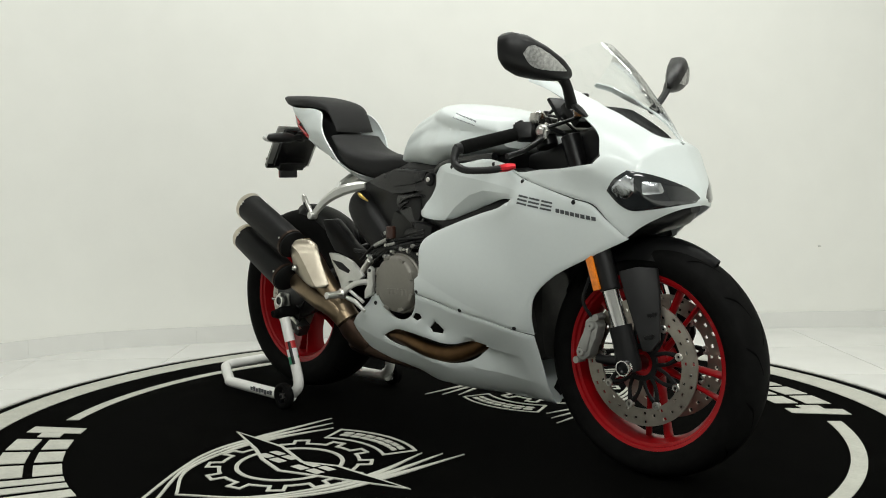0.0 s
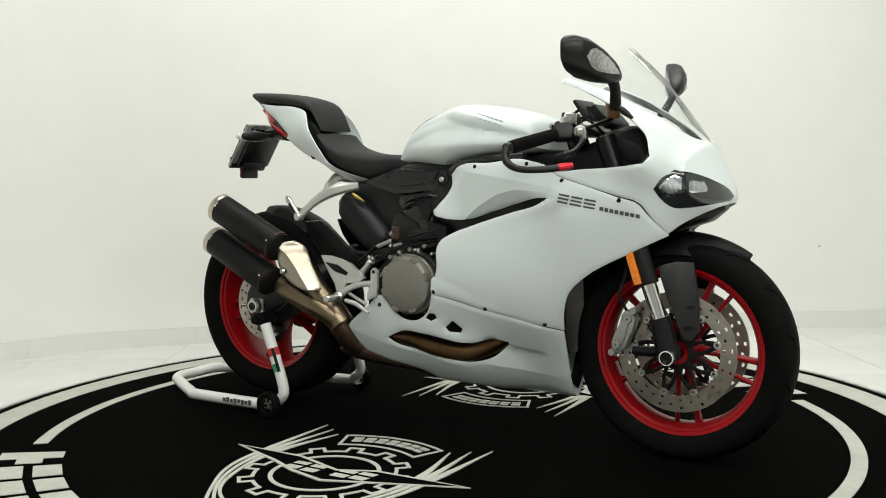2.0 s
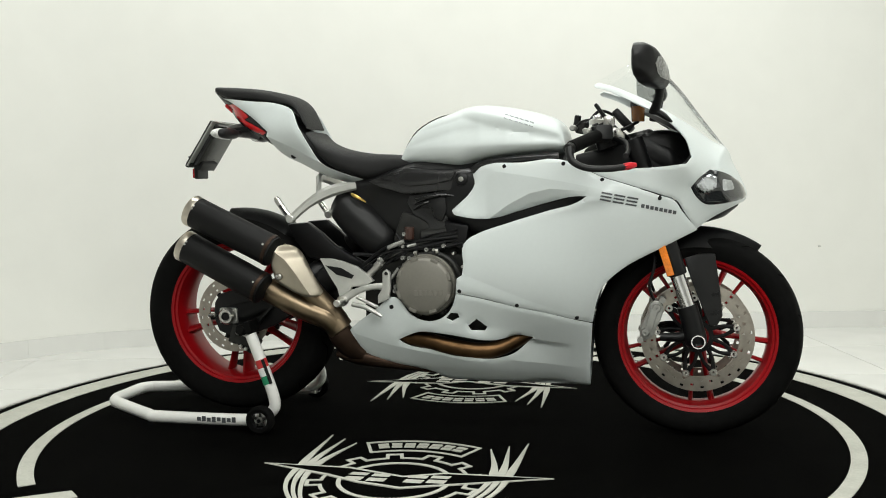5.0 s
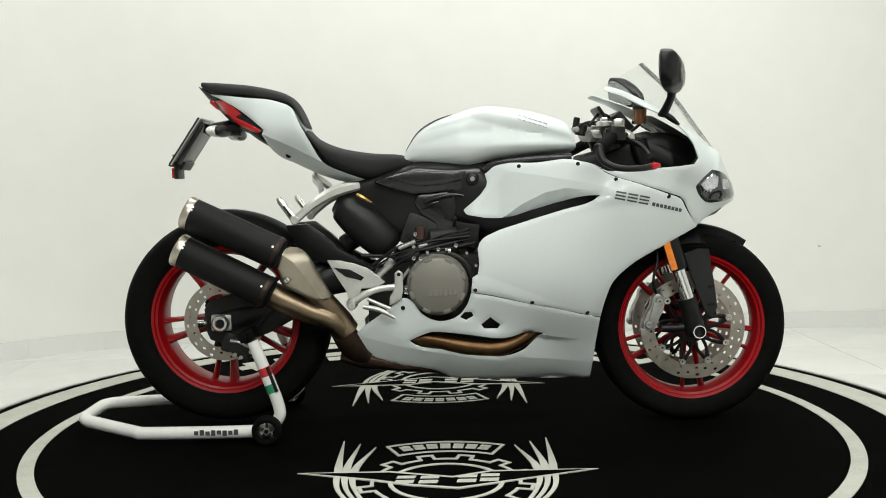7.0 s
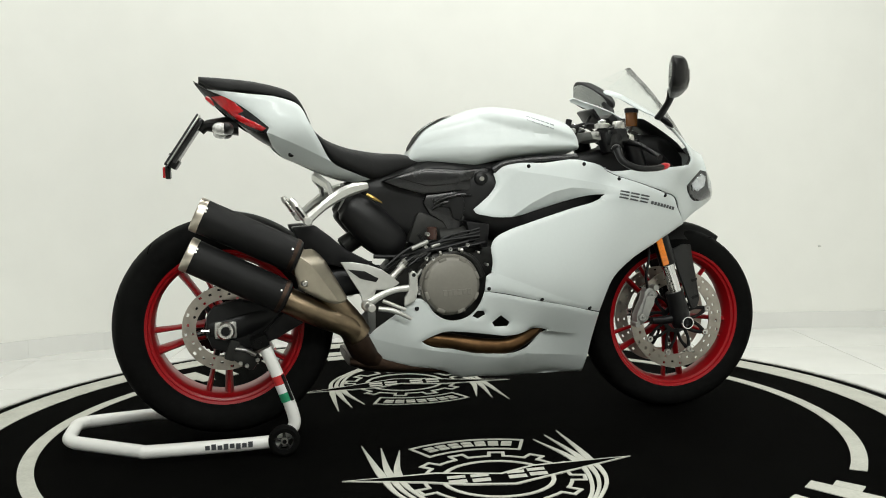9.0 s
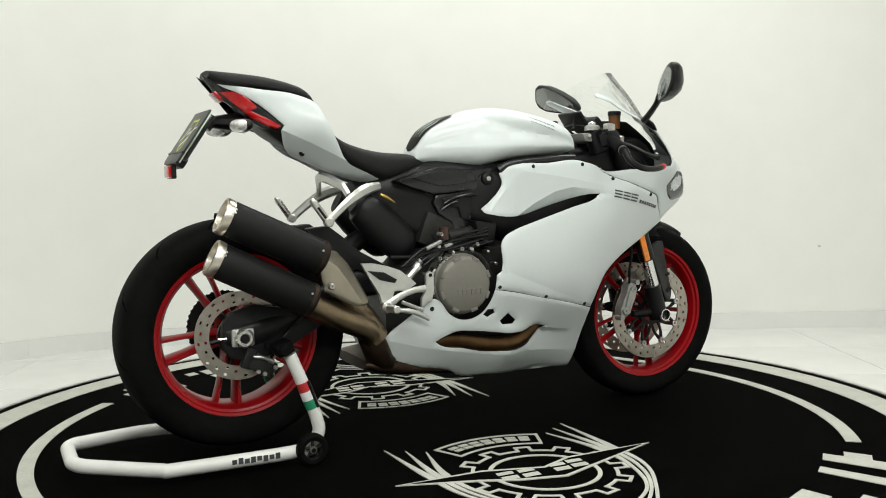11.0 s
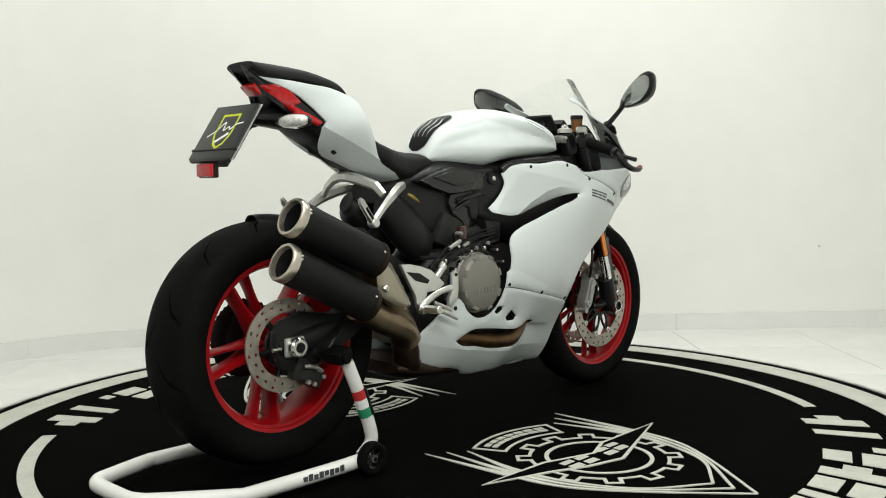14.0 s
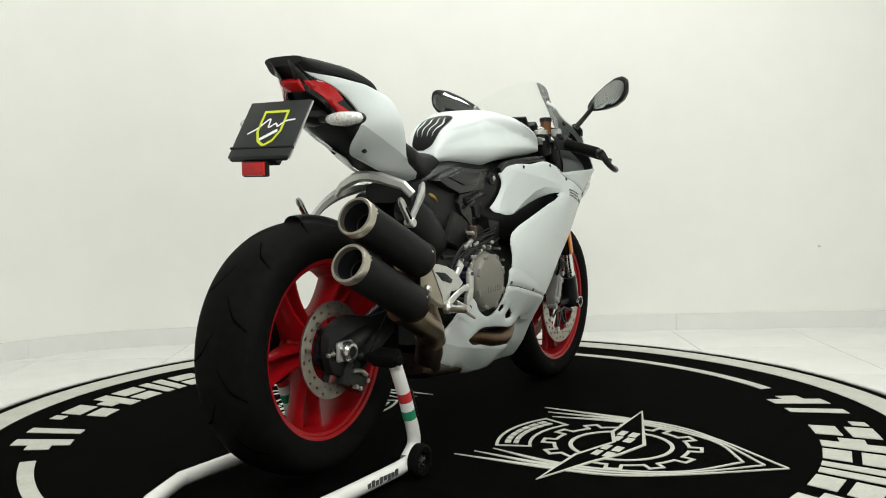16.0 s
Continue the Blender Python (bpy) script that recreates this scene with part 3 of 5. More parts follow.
VENT_A = [(0.057, 0.356), (0.071, 0.372), (0.092, 0.371), (0.097, 0.359), (0.075, 0.347)]
VENT_B = [(0.120, 0.332), (0.147, 0.354), (0.177, 0.330), (0.169, 0.318), (0.129, 0.319)]
NOSE = [(0.452, 0.800), (0.466, 0.788), (0.577, 0.783), (0.687, 0.788), (0.738, 0.794), (0.752, 0.812), (0.738, 0.860), (0.700, 0.904), (0.655, 0.938), (0.615, 0.958), (0.540, 0.995), (0.492, 1.012), (0.488, 1.020), (0.500, 1.026), (0.545, 1.012), (0.580, 0.998), (0.630, 0.976), (0.675, 0.950), (0.725, 0.920), (0.775, 0.887), (0.818, 0.857), (0.848, 0.846)] + [(0.860, 0.834), (0.875, 0.797), (0.892, 0.764), (0.905, 0.736), (0.914, 0.704), (0.911, 0.690), (0.886, 0.680)] + [(0.846, 0.661), (0.804, 0.638), (0.768, 0.611), (0.733, 0.663), (0.711, 0.696), (0.673, 0.710), (0.578, 0.742), (0.483, 0.777)]
HEADLAMP = [(0.751, 0.729), (0.774, 0.756), (0.802, 0.777), (0.839, 0.769), (0.876, 0.750), (0.901, 0.728), (0.9112, 0.706), (0.9075, 0.696), (0.880, 0.689), (0.831, 0.681), (0.791, 0.682), (0.765, 0.704)]


SHOULDER = [(0.150, 0.794), (0.203, 0.783), (0.301, 0.768), (0.415, 0.748), (0.505, 0.728), (0.560, 0.716)]
HOLLOW = [(0.150, 0.615), (0.185, 0.645), (0.243, 0.686), (0.309, 0.719), (0.366, 0.731), (0.470, 0.722)]
KNEE = [(0.200, 0.785), (0.155, 0.731), (0.113, 0.683), (0.095, 0.665)]
SILL = [(0.090, 0.498), (0.200, 0.454), (0.316, 0.407), (0.431, 0.368), (0.490, 0.347)]
SLOT = [(0.10, 0.580), (0.156, 0.612), (0.234, 0.640), (0.365, 0.680), (0.455, 0.700), (0.55, 0.70)]


def along(line, u):
    return float(np.interp(u, [p[0] for p in line], [p[1] for p in line]))


def side_relief(x, z):
    """Flat facets under the shoulder crease, the last one turned in towards the intake slot; a sill above the lower seam."""
    sill = along(SILL, x) - z
    if z < along(SLOT, x):
        return 0.09 * max(0.0, min(sill, 0.03))
    ahead = max(0.0, min(1.0, (0.56 - x) / 0.16))
    out = -0.22 * max(0.0, along(SHOULDER, x) - z) * ahead * max(0.0, min(1.0, (x - 0.10) / 0.08))
    out -= 0.50 * max(0.0, along(HOLLOW, x) - z) * max(0.0, min(1.0, (0.48 - x) / 0.10))
    knee = float(np.interp(z, [p[1] for p in KNEE[::-1]], [p[0] for p in KNEE[::-1]])) - x
    return out - 0.20 * max(0.0, knee)


RIDGE = [(0.240, 0.224), (0.272, 0.217), (0.388, 0.202), (0.430, 0.197)]
BROW = [(0.269, 0.306), (0.307, 0.292), (0.350, 0.283), (0.410, 0.274)]
CHEEK = [(-0.235, 0.300), (-0.150, 0.275), (-0.094, 0.262), (0.016, 0.240), (0.133, 0.222), (0.240, 0.219)]


def belly_relief(x, z):
    """A wedge-shaped hollow ahead of the header opening, a lip along the top seam and a turned-under lower edge."""
    seam = 0.457 - 0.265 * x - z
    out = 0.0030 * max(0.0, 1 - max(seam, 0.0) / 0.075) * max(0.0, min(1.0, (x - 0.05) / 0.08))
    if 0.23 < x < 0.42:
        low, top = along(RIDGE, x), along(BROW, x)
        if low < z < top:
            k = (z - low) / (top - low)
            fade = min(1.0, (0.42 - x) / 0.13) * min(1.0, (x - 0.23) / 0.03)
            out -= 0.020 * fade * min(k / 0.75, (1 - k) / 0.12)
    return out - 0.16 * max(0.0, along(CHEEK, x) - z) * (x < 0.24) - 0.16 * max(0.0, along(RIDGE, x) - z) * (x >= 0.24)


pair("side_fairing", lambda: shell(SIDE, fairing_w, step=0.008, crease=side_relief, folds=(SHOULDER[1:], HOLLOW[1:], KNEE[1:], SILL)), WHITE, bike, "pearl white side fairing with intake notch")
pair("belly_pan", lambda: shell(BELLY, fairing_w, step=0.009, holes=(WINDOW, VENT_A, VENT_B), crease=belly_relief, folds=(RIDGE, BROW[1:], CHEEK[:-1])), WHITE, bike, "pearl white belly pan with header opening")
LINERSIDE = [(0.330, 0.388), (0.474, 0.350), (0.485, 0.400), (0.505, 0.452), (0.548, 0.494), (0.668, 0.562), (0.755, 0.606), (0.715, 0.660), (0.620, 0.680), (0.500, 0.660), (0.340, 0.560)]
pair("fairing_liner", lambda: shell(LINERSIDE, fairing_w, 0.002, 0.014, lift=-0.0065, crease=side_relief), PLASTIC, bike, "black lining inside the fairing")
LINERBELLY = [(0.425, 0.165), (0.458, 0.150), (0.464, 0.232), (0.471, 0.330), (0.430, 0.340)]
pair("belly_liner", lambda: shell(LINERBELLY, fairing_w, 0.002, 0.012, lift=-0.0065, crease=lambda x, z: min(belly_relief(x, z), 0)), PLASTIC, bike)
NOSELINE = list(zip(*sorted((z, x) for x, z in [(0.842, 0.866), (0.858, 0.834), (0.873, 0.797), (0.890, 0.764), (0.903, 0.736), (0.912, 0.704), (0.909, 0.688)])))


def nose_w(x, z):
    """The fairing's half width, rounded over the nose's middle line."""
    ahead = float(np.interp(z, *NOSELINE)) - x
    return min(fairing_w(x, z), math.sqrt(float(np.interp(z, (.69, .74, .80, .85), (.28, .34, .46, .50))) * max(ahead, 0.0)))


NOSERUNS = [[(x - d, z) for z, x in zip(*NOSELINE)][1:-1] for d in (.0006, .002, .0045)]


def nose_cowl():
    """Both halves of the nose, welded along the middle line."""
    bm = shell(NOSE, nose_w, step=0.007, guides=NOSERUNS, sheet=True)
    other = bm.copy()
    bmesh.ops.scale(other, vec=(1, -1, 1), verts=other.verts)
    merge(bm, other)
    bmesh.ops.remove_doubles(bm, verts=[v for v in bm.verts if abs(v.co.y) < 1e-5], dist=1e-4)
    bmesh.ops.recalc_face_normals(bm, faces=bm.faces)
    bmesh.ops.solidify(bm, geom=bm.faces[:], thickness=0.0035)
    return bm


part("nose_cowl", nose_cowl(), WHITE, bike, "pearl white nose cowl")
LINER = [(0.583, 0.776), (0.681, 0.783), (0.723, 0.790), (0.745, 0.813), (0.742, 0.864), (0.708, 0.912), (0.662, 0.950), (0.635, 0.961), (0.690, 0.929), (0.756, 0.893), (0.794, 0.849), (0.810, 0.778), (0.835, 0.719), (0.776, 0.682), (0.725, 0.705), (0.672, 0.718)]
pair("nose_liner", lambda: shell(LINER, nose_w, 0.002, lift=-0.008), PLASTIC, bike)
pair("headlamp", lambda: shell(HEADLAMP, nose_w, 0.006, 0.006, lift=0.0035, guides=NOSERUNS), HEADGLASS, bike, "dark glossy headlamp with clear reflectors")
LAMPBOWL = [(0.762, 0.729), (0.782, 0.753), (0.805, 0.766), (0.822, 0.758), (0.820, 0.728), (0.800, 0.709), (0.775, 0.712)]
pair("lamp_bowl", lambda: shell(LAMPBOWL, nose_w, 0.006, 0.005, lift=0.0062, crease=lambda x, z: 0.001 * math.sin(x * 700) * math.sin(z * 900)), REFLECTOR, bike, "faceted lamp reflector")
LAMPBAR = [(0.835, 0.752), (0.864, 0.746), (0.873, 0.721), (0.837, 0.717)]
pair("lamp_projector", lambda: shell(LAMPBAR, nose_w, 0.006, 0.005, lift=0.0062), REFLECTOR, bike)


def taper(points):
    xs, ys = [p[0] for p in points], [p[1] for p in points]
    return lambda x: float(np.interp(x, xs, ys))


class Body:
    """A closed moulded volume from its top and bottom lines (x, z) and half widths (x, w)."""

    def __init__(self, top, bottom, widths, e=2.4, mid=0.4, n=44):
        self.top, self.bottom, self.w, self.e, self.mid = taper(sorted(top)), taper(sorted(bottom)), taper(widths), e, mid
        x0, x1 = max(min(p[0] for p in top), min(p[0] for p in bottom)), min(max(p[0] for p in top), max(p[0] for p in bottom))
        t = (1 - np.cos(np.linspace(0, math.pi, n))) / 2
        self.xs = x0 + (x1 - x0) * (0.5 * t + 0.5 * np.linspace(0, 1, n))

    def place(self, x):
        a, b = self.top(x), self.bottom(x)
        a = max(a, b + 0.002)
        c = b + (a - b) * self.mid
        return c, a - c, c - b

    def surface(self, x, y, out=0.0):
        c, up, _ = self.place(x)
        w = self.w(x)
        return c + up * max(1 - (min(abs(y) / w, 1)) ** self.e, 0) ** (1 / self.e) + out

    def side(self, x, z):
        """Half width at a height."""
        c, up, dn = self.place(x)
        h = min(abs(z - c) / (up if z > c else dn), 1)
        return self.w(x) * max(1 - h ** self.e, 0) ** (1 / self.e)

    def mesh(self, n=40, relief=None):
        rings = []
        for x in self.xs:
            c, up, dn = self.place(x)
            ring = []
            for k in range(n):
                a = 2 * math.pi * (k + 0.5) / n
                q, s = math.cos(a), math.sin(a)
                y = self.w(x) * math.copysign(abs(q) ** (2 / self.e), q)
                ring.append((x, y, c + math.copysign(abs(s) ** (2 / self.e), s) * (up if s > 0 else dn)))
            rings.append(ring)
        bm = grid(bmesh.new(), rings)
        if relief:
            for v in bm.verts:
                v.co.y -= math.copysign(relief(v.co.x, v.co.z), v.co.y)
        for _ in range(0 if relief else 2):
            bmesh.ops.smooth_vert(bm, verts=bm.verts, factor=0.4, use_axis_x=True, use_axis_y=True, use_axis_z=True)
        return bm


def smooth_line(p, n=5):
    return [tuple(q) for q in curve(p, n)]


# tank, seats and tail
tank = Body(smooth_line([(-0.101, 0.839), (-0.086, 0.869), (-0.055, 0.910), (-0.003, 0.941), (0.056, 0.960), (0.101, 0.975), (0.152, 0.981), (0.217, 0.975), (0.285, 0.962), (0.345, 0.946), (0.380, 0.931), (0.399, 0.905), (0.405, 0.872)]),
            smooth_line([(-0.108, 0.814), (-0.067, 0.808), (0.042, 0.798), (0.092, 0.794), (0.125, 0.801), (0.176, 0.812), (0.276, 0.822), (0.381, 0.830), (0.407, 0.842)]),
            [(-.13, .035), (-.10, .055), (-.04, .086), (.06, .136), (.16, .172), (.24, .182), (.32, .174), (.385, .158), (.42, .142)], 2.9, 0.45, 90)


def tank_relief(x, z):
    """The knee hollow between the top shoulder crease and the lower edge band."""
    top = 0.952 - 0.32 * (x - 0.18) - z if x > 0.10 else 0.9776 + 0.45 * (x - 0.10) - z
    low = z - 0.858
    return 0.55 * max(0.0, min(top, low * .8, 0.036, (0.40 - x) * .6, (x + 0.08) * .22))


tank_part = part("fuel_tank", tank.mesh(96, tank_relief), WHITE, bike, "pearl white fuel tank")
rider = Body(smooth_line([(-0.405, 0.935), (-0.380, 0.904), (-0.347, 0.882), (-0.287, 0.860), (-0.200, 0.845), (-0.109, 0.838), (-0.064, 0.810)]),
             smooth_line([(-0.392, 0.899), (-0.362, 0.852), (-0.337, 0.818), (-0.296, 0.792), (-0.204, 0.760), (-0.127, 0.782), (-0.062, 0.805)]),
             [(-.45, .08), (-.40, .105), (-.30, .115), (-.20, .085), (-.12, .065), (-.06, .05)], 3.2, 0.5)
part("rider_seat", rider.mesh(), SEAT, bike, "black covered rider seat")
pillion = Body(smooth_line([(-0.731, 1.065), (-0.705, 1.068), (-0.577, 1.057), (-0.491, 1.040), (-0.443, 1.020), (-0.414, 0.982), (-0.395, 0.932)]),
               smooth_line([(-0.709, 1.050), (-0.664, 1.025), (-0.577, 1.015), (-0.477, 0.998), (-0.433, 0.981), (-0.411, 0.942), (-0.383, 0.910)]),
               [(-.76, .02), (-.73, .05), (-.66, .082), (-.55, .095), (-.46, .09), (-.40, .08)], 3.0, 0.35)
part("pillion_seat", pillion.mesh(), SEAT, bike, "black covered pillion seat")
under = Body(smooth_line([(-0.726, 1.059), (-0.647, 1.029), (-0.475, 0.988), (-0.407, 0.918), (-0.306, 0.812), (-0.219, 0.771)]),
             smooth_line([(-0.711, 1.045), (-0.660, 1.004), (-0.570, 0.908), (-0.503, 0.864), (-0.436, 0.824), (-0.368, 0.790), (-0.215, 0.759)]),
             [(-.75, .040), (-.70, .046), (-.64, .054), (-.58, .072), (-.53, .082), (-.49, .066), (-.44, .056), (-.36, .056), (-.30, .060), (-.20, .05)], 3.4, 0.5)
part("undertail", under.mesh(), PLASTIC, bike, "black plastic undertail")
TAILSIDE = [(-0.686, 1.030), (-0.576, 1.014), (-0.475, 1.001), (-0.434, 0.983), (-0.405, 0.931), (-0.374, 0.873), (-0.341, 0.818), (-0.279, 0.787), (-0.205, 0.760), (-0.232, 0.755), (-0.299, 0.763), (-0.366, 0.786), (-0.435, 0.818), (-0.478, 0.838), (-0.500, 0.858), (-0.523, 0.904), (-0.516, 0.918), (-0.574, 0.967), (-0.617, 0.996)]
TAILFOLD = [(-0.522, 0.905), (-0.440, 0.869), (-0.334, 0.815), (-0.260, 0.778)]


def tail_relief(x, z):
    """Below the fold the panel turns in under the tail."""
    return -0.75 * max(0.0, along(TAILFOLD, x) - z)


pair("tail_panel", lambda: shell(TAILSIDE, tail_w, 0.006, 0.010, lift=0.004, crease=tail_relief, folds=(TAILFOLD,)), WHITE, bike, "pearl white tail panel")


TAILFLANK = [(-0.724, 1.056), (-0.686, 1.033), (-0.640, 1.010), (-0.600, 0.986), (-0.515, 0.918), (-0.530, 0.903), (-0.566, 0.910), (-0.605, 0.934), (-0.652, 0.974), (-0.692, 1.014)]
pair("tail_flank", lambda: shell(TAILFLANK, tail_w, 0.006, 0.010, lift=-0.006), GLOSSBLACK, bike, "gloss black tail flank")
TAILLAMP = [(-0.676, 1.010), (-0.638, 1.008), (-0.603, 0.984), (-0.585, 0.966), (-0.603, 0.958), (-0.580, 0.946), (-0.549, 0.931), (-0.524, 0.916), (-0.536, 0.908), (-0.566, 0.920), (-0.603, 0.941), (-0.641, 0.975)]
pair("tail_lamp", lambda: shell(TAILLAMP, tail_w, 0.010, 0.007, lift=0.0), REDLENS, bike, "red tail lamp lens")
part("tail_lamp_centre", box((-.676, 0, 1.000), (.014, .060, .036), Euler((0, radians(-48), 0)).to_matrix(), .005), REDLENS, bike, "red centre tail lamp")
boltw = tail_w(-.452, .842) + .004 + tail_relief(-.452, .842)
pair("tail_bolt", lambda: rod((-.452, -boltw + .012, .848), (-.452, -boltw - .0015, .841), .009, chamfer=.002), SATIN, bike)


def tank_sheet(stations, out, mat_, name, label):
    """A patch laid on the tank top: stations of (x, half width)."""
    bm = bmesh.new()
    rows = []
    for x, w in curve(stations, 5):
        rows.append([(x, y, tank.surface(x, y, out)) for y in np.linspace(-w, w, 13)])
    grid(bm, rows, closed=False)
    r = bmesh.ops.solidify(bm, geom=bm.faces[:], thickness=0.0015)
    return part(name, bm, mat_, bike, label)


tank_sheet([(-.098, .012), (-.090, .034), (-.070, .042), (-.045, .046), (-.015, .050), (.020, .044), (.045, .012)], .0035, PLASTIC, "tank_pad", "glossy black tank pad")
for y0 in (-.026, -.009, .009, .026):
    bm = bmesh.new()
    rows = []
    for t in np.linspace(0, 1, 9):
        x = -.075 + .085 * t
        y = y0 * (1 + .35 * math.sin(3 * t)) + .004 * math.sin(9 * t)
        w = .0032 * math.sin(math.pi * min(max(t, .04), .96))
        rows.append([(x, y + e, tank.surface(x, y + e, .0058)) for e in (-w, w)])
    grid(bm, rows, closed=False)
    part("pad_flash", bm, WHITE, tank_part)
for s in (-1, 1):
    for k in range(6):
        x = 0.236 + k * 0.0145
        z = 0.947 - k * 0.0047
        y, y2, y3, y4 = (tank.side(a, c) - tank_relief(a, c) for a, c in ((x, z), (x + .011, z - .004), (x, z - .014), (x + .011, z - .018)))
        bm = bmesh.new()
        q = [(x, s * (y + .0012), z), (x + .011, s * (y2 + .0012), z - .004), (x + .009, s * (y4 + .0012), z - .018), (x - .002, s * (y3 + .0012), z - .014)]
        lo = [bm.verts.new((a, b - s * .002, c)) for a, b, c in q]
        hi = [bm.verts.new(v) for v in q]
        bm.faces.new(hi)
        for i in range(4):
            bm.faces.new((lo[i], lo[(i + 1) % 4], hi[(i + 1) % 4], hi[i]))
        part("tank_lettering_bar", bm, SILVERPRINT, tank_part, smooth=0)

# lettering bars on the fairing, as slanted strips
o, u, v = (np.array(q) for q in [(0.512, 0.721), (0.613, 0.701), (0.506, 0.698)])
u, v = u - o, v - o
for i in range(3):
    for quad in (((0, 0), (.29, 0), (.29, .2), (0, .2)), ((0, .4), (.29, .4), (.29, .6), (0, .6)), ((0, .8), (.29, .8), (.29, 1), (0, 1))):
        q = [tuple(o + u * (a + .345 * i) + v * c) for a, c in quad]
        part("fairing_lettering_bar", shell(q, fairing_w, .002, .02, lift=.0012, roll=0), GREYPRINT, bike, smooth=0)
o, u, v = (np.array(q) for q in [(0.619, 0.686), (0.714, 0.664), (0.618, 0.676)])
u, v = u - o, v - o
for i in range(8):
    q = [tuple(o + u * (a + .128 * i) + v * c) for a, c in ((0, 0), (.095, 0), (.09, 1), (-.005, 1))]
    part("fairing_lettering_bar", shell(q, fairing_w, .002, .02, lift=.0012, roll=0), GREYPRINT, bike, smooth=0)

for x, z in ((.236, .796), (.513, .753), (.667, .702), (.103, .439), (.269, .399), (.436, .361), (.405, .800), (-.110, .386)):
    y = fairing_w(x, z) + max(side_relief(x, z) if z > .35 else 0.0, 0.0)
    pair("fairing_bolt", lambda: rod((x, -y + .006, z), (x, -y - .0012, z), .0065, 14, chamfer=.002), SATIN, bike)

# windscreen over the nose
MID = curve([(0.852, 0.842), (0.795, 0.918), (0.715, 1.025), (0.631, 1.108)], 6)
EDGE = curve([(0.846, 0.012, 0.846), (0.775, 0.072, 0.889), (0.675, 0.104, 0.953), (0.500, 0.146, 1.028)], 6)


def screen():
    bm = bmesh.new()
    rows = []
    for (mx, mz), (ex, w, ez) in zip(MID, EDGE):
        rows.append([(mx + (ex - mx) * abs(u) ** 2.3, u * w, mz + (ez + .003 - mz) * abs(u) ** 2.3) for u in np.linspace(-1, 1, 29)])
    grid(bm, rows, closed=False)
    bmesh.ops.solidify(bm, geom=bm.faces[:], thickness=0.003)
    return bm


glass = part("windscreen", screen(), GLASS, bike, "clear bubble windscreen")
glass.visible_shadow = False


def tray():
    """The dark dash pad seen through the foot of the screen."""
    rows = []
    for ex, w, ez in curve([(0.835, 0.010, 0.836), (0.775, 0.062, 0.872), (0.700, 0.088, 0.915), (0.640, 0.104, 0.945)], 5):
        rows.append([(ex - .03 * (1 - abs(u)), u * w, ez - .006 + .008 * (1 - u * u)) for u in np.linspace(-1, 1, 13)])
    bm = grid(bmesh.new(), rows, closed=False)
    bmesh.ops.solidify(bm, geom=bm.faces[:], thickness=0.004)
    return bm


part("screen_tray", tray(), PLASTIC, bike, "black dash pad under the screen")

# dark inside of the front: intake throat, ducts, dash
part("intake_duct", Body([(.58, .69), (.70, .69), (.80, .69), (.89, .69)], [(.58, .60), (.70, .60), (.80, .625), (.85, .640), (.89, .672)], [(.58, .15), (.70, .14), (.80, .095), (.85, .06), (.89, .02)], 3, .5).mesh(), PLASTIC, bike, "black intake mouth")
part("dash_housing", Body([(.56, .88), (.64, .90), (.70, .86), (.78, .78)], [(.56, .82), (.62, .79), (.70, .76), (.78, .74)], [(.56, .07), (.62, .10), (.70, .11), (.78, .07)], 3, .4).mesh(), PLASTIC, bike)
part("inner_cowl", Body(smooth_line([(0.429, 0.828), (0.482, 0.841), (0.543, 0.857), (0.604, 0.877), (0.657, 0.893), (0.709, 0.889), (0.762, 0.864), (0.804, 0.821)]), [(.37, .78), (.50, .74), (.70, .72), (.80, .74)],
                        [(.37, .07), (.48, .085), (.60, .10), (.70, .10), (.80, .05)], 6, .5).mesh(), PLASTIC, bike, "black inner cowl panel")
part("dash_screen", box((.505, 0, .945), (.012, .13, .07), Euler((0, radians(-35), 0)).to_matrix(), .006), SATIN, bike)
part("radiator", box((.40, 0, .48), (.04, .24, .30), Euler((0, radians(-10), 0)).to_matrix(), .01), CASE, bike, "black radiator")
part("inner_fairing", Body([(-.02, .80), (.20, .80), (.45, .79), (.56, .74)], [(-.02, .66), (.20, .56), (.45, .52), (.56, .55)], [(-.02, .10), (.10, .135), (.30, .155), (.45, .16), (.56, .14)], 5, .5).mesh(), PLASTIC, bike)
part("engine_block", Body([(-.22, .46), (-.12, .56), (.05, .60), (.30, .56), (.46, .50)], [(-.22, .28), (-.10, .21), (.10, .20), (.30, .22), (.46, .26)], [(-.22, .08), (-.10, .105), (.10, .115), (.30, .10), (.46, .06)], 4, .6).mesh(), CASE, bike, "dark cast engine block")

# engine cover
EX, EY, EZ = -.007, -.150, .452
cover = part("clutch_cover", lathe([(.0005, -.040), (.073, -.040), (.081, -.036), (.0845, -.029), (.0845, .0), (.0005, .0)], (EX, EY, EZ), 72, loop=False), COVER, bike, "grey round engine cover")
part("cover_flange", lathe([(.084, -.012), (.088, -.012), (.0915, -.008), (.092, .060), (.084, .060)], (EX, EY, EZ), 72), COVER, bike)
for k in range(8):
    a = radians(45 * k + 20)
    part("cover_notch", box((EX + .0800 * math.cos(a), EY - .0355, EZ + .0800 * math.sin(a)), (.011, .010, .024), Euler((0, -a, 0)).to_matrix(), .003), COVER, cover)
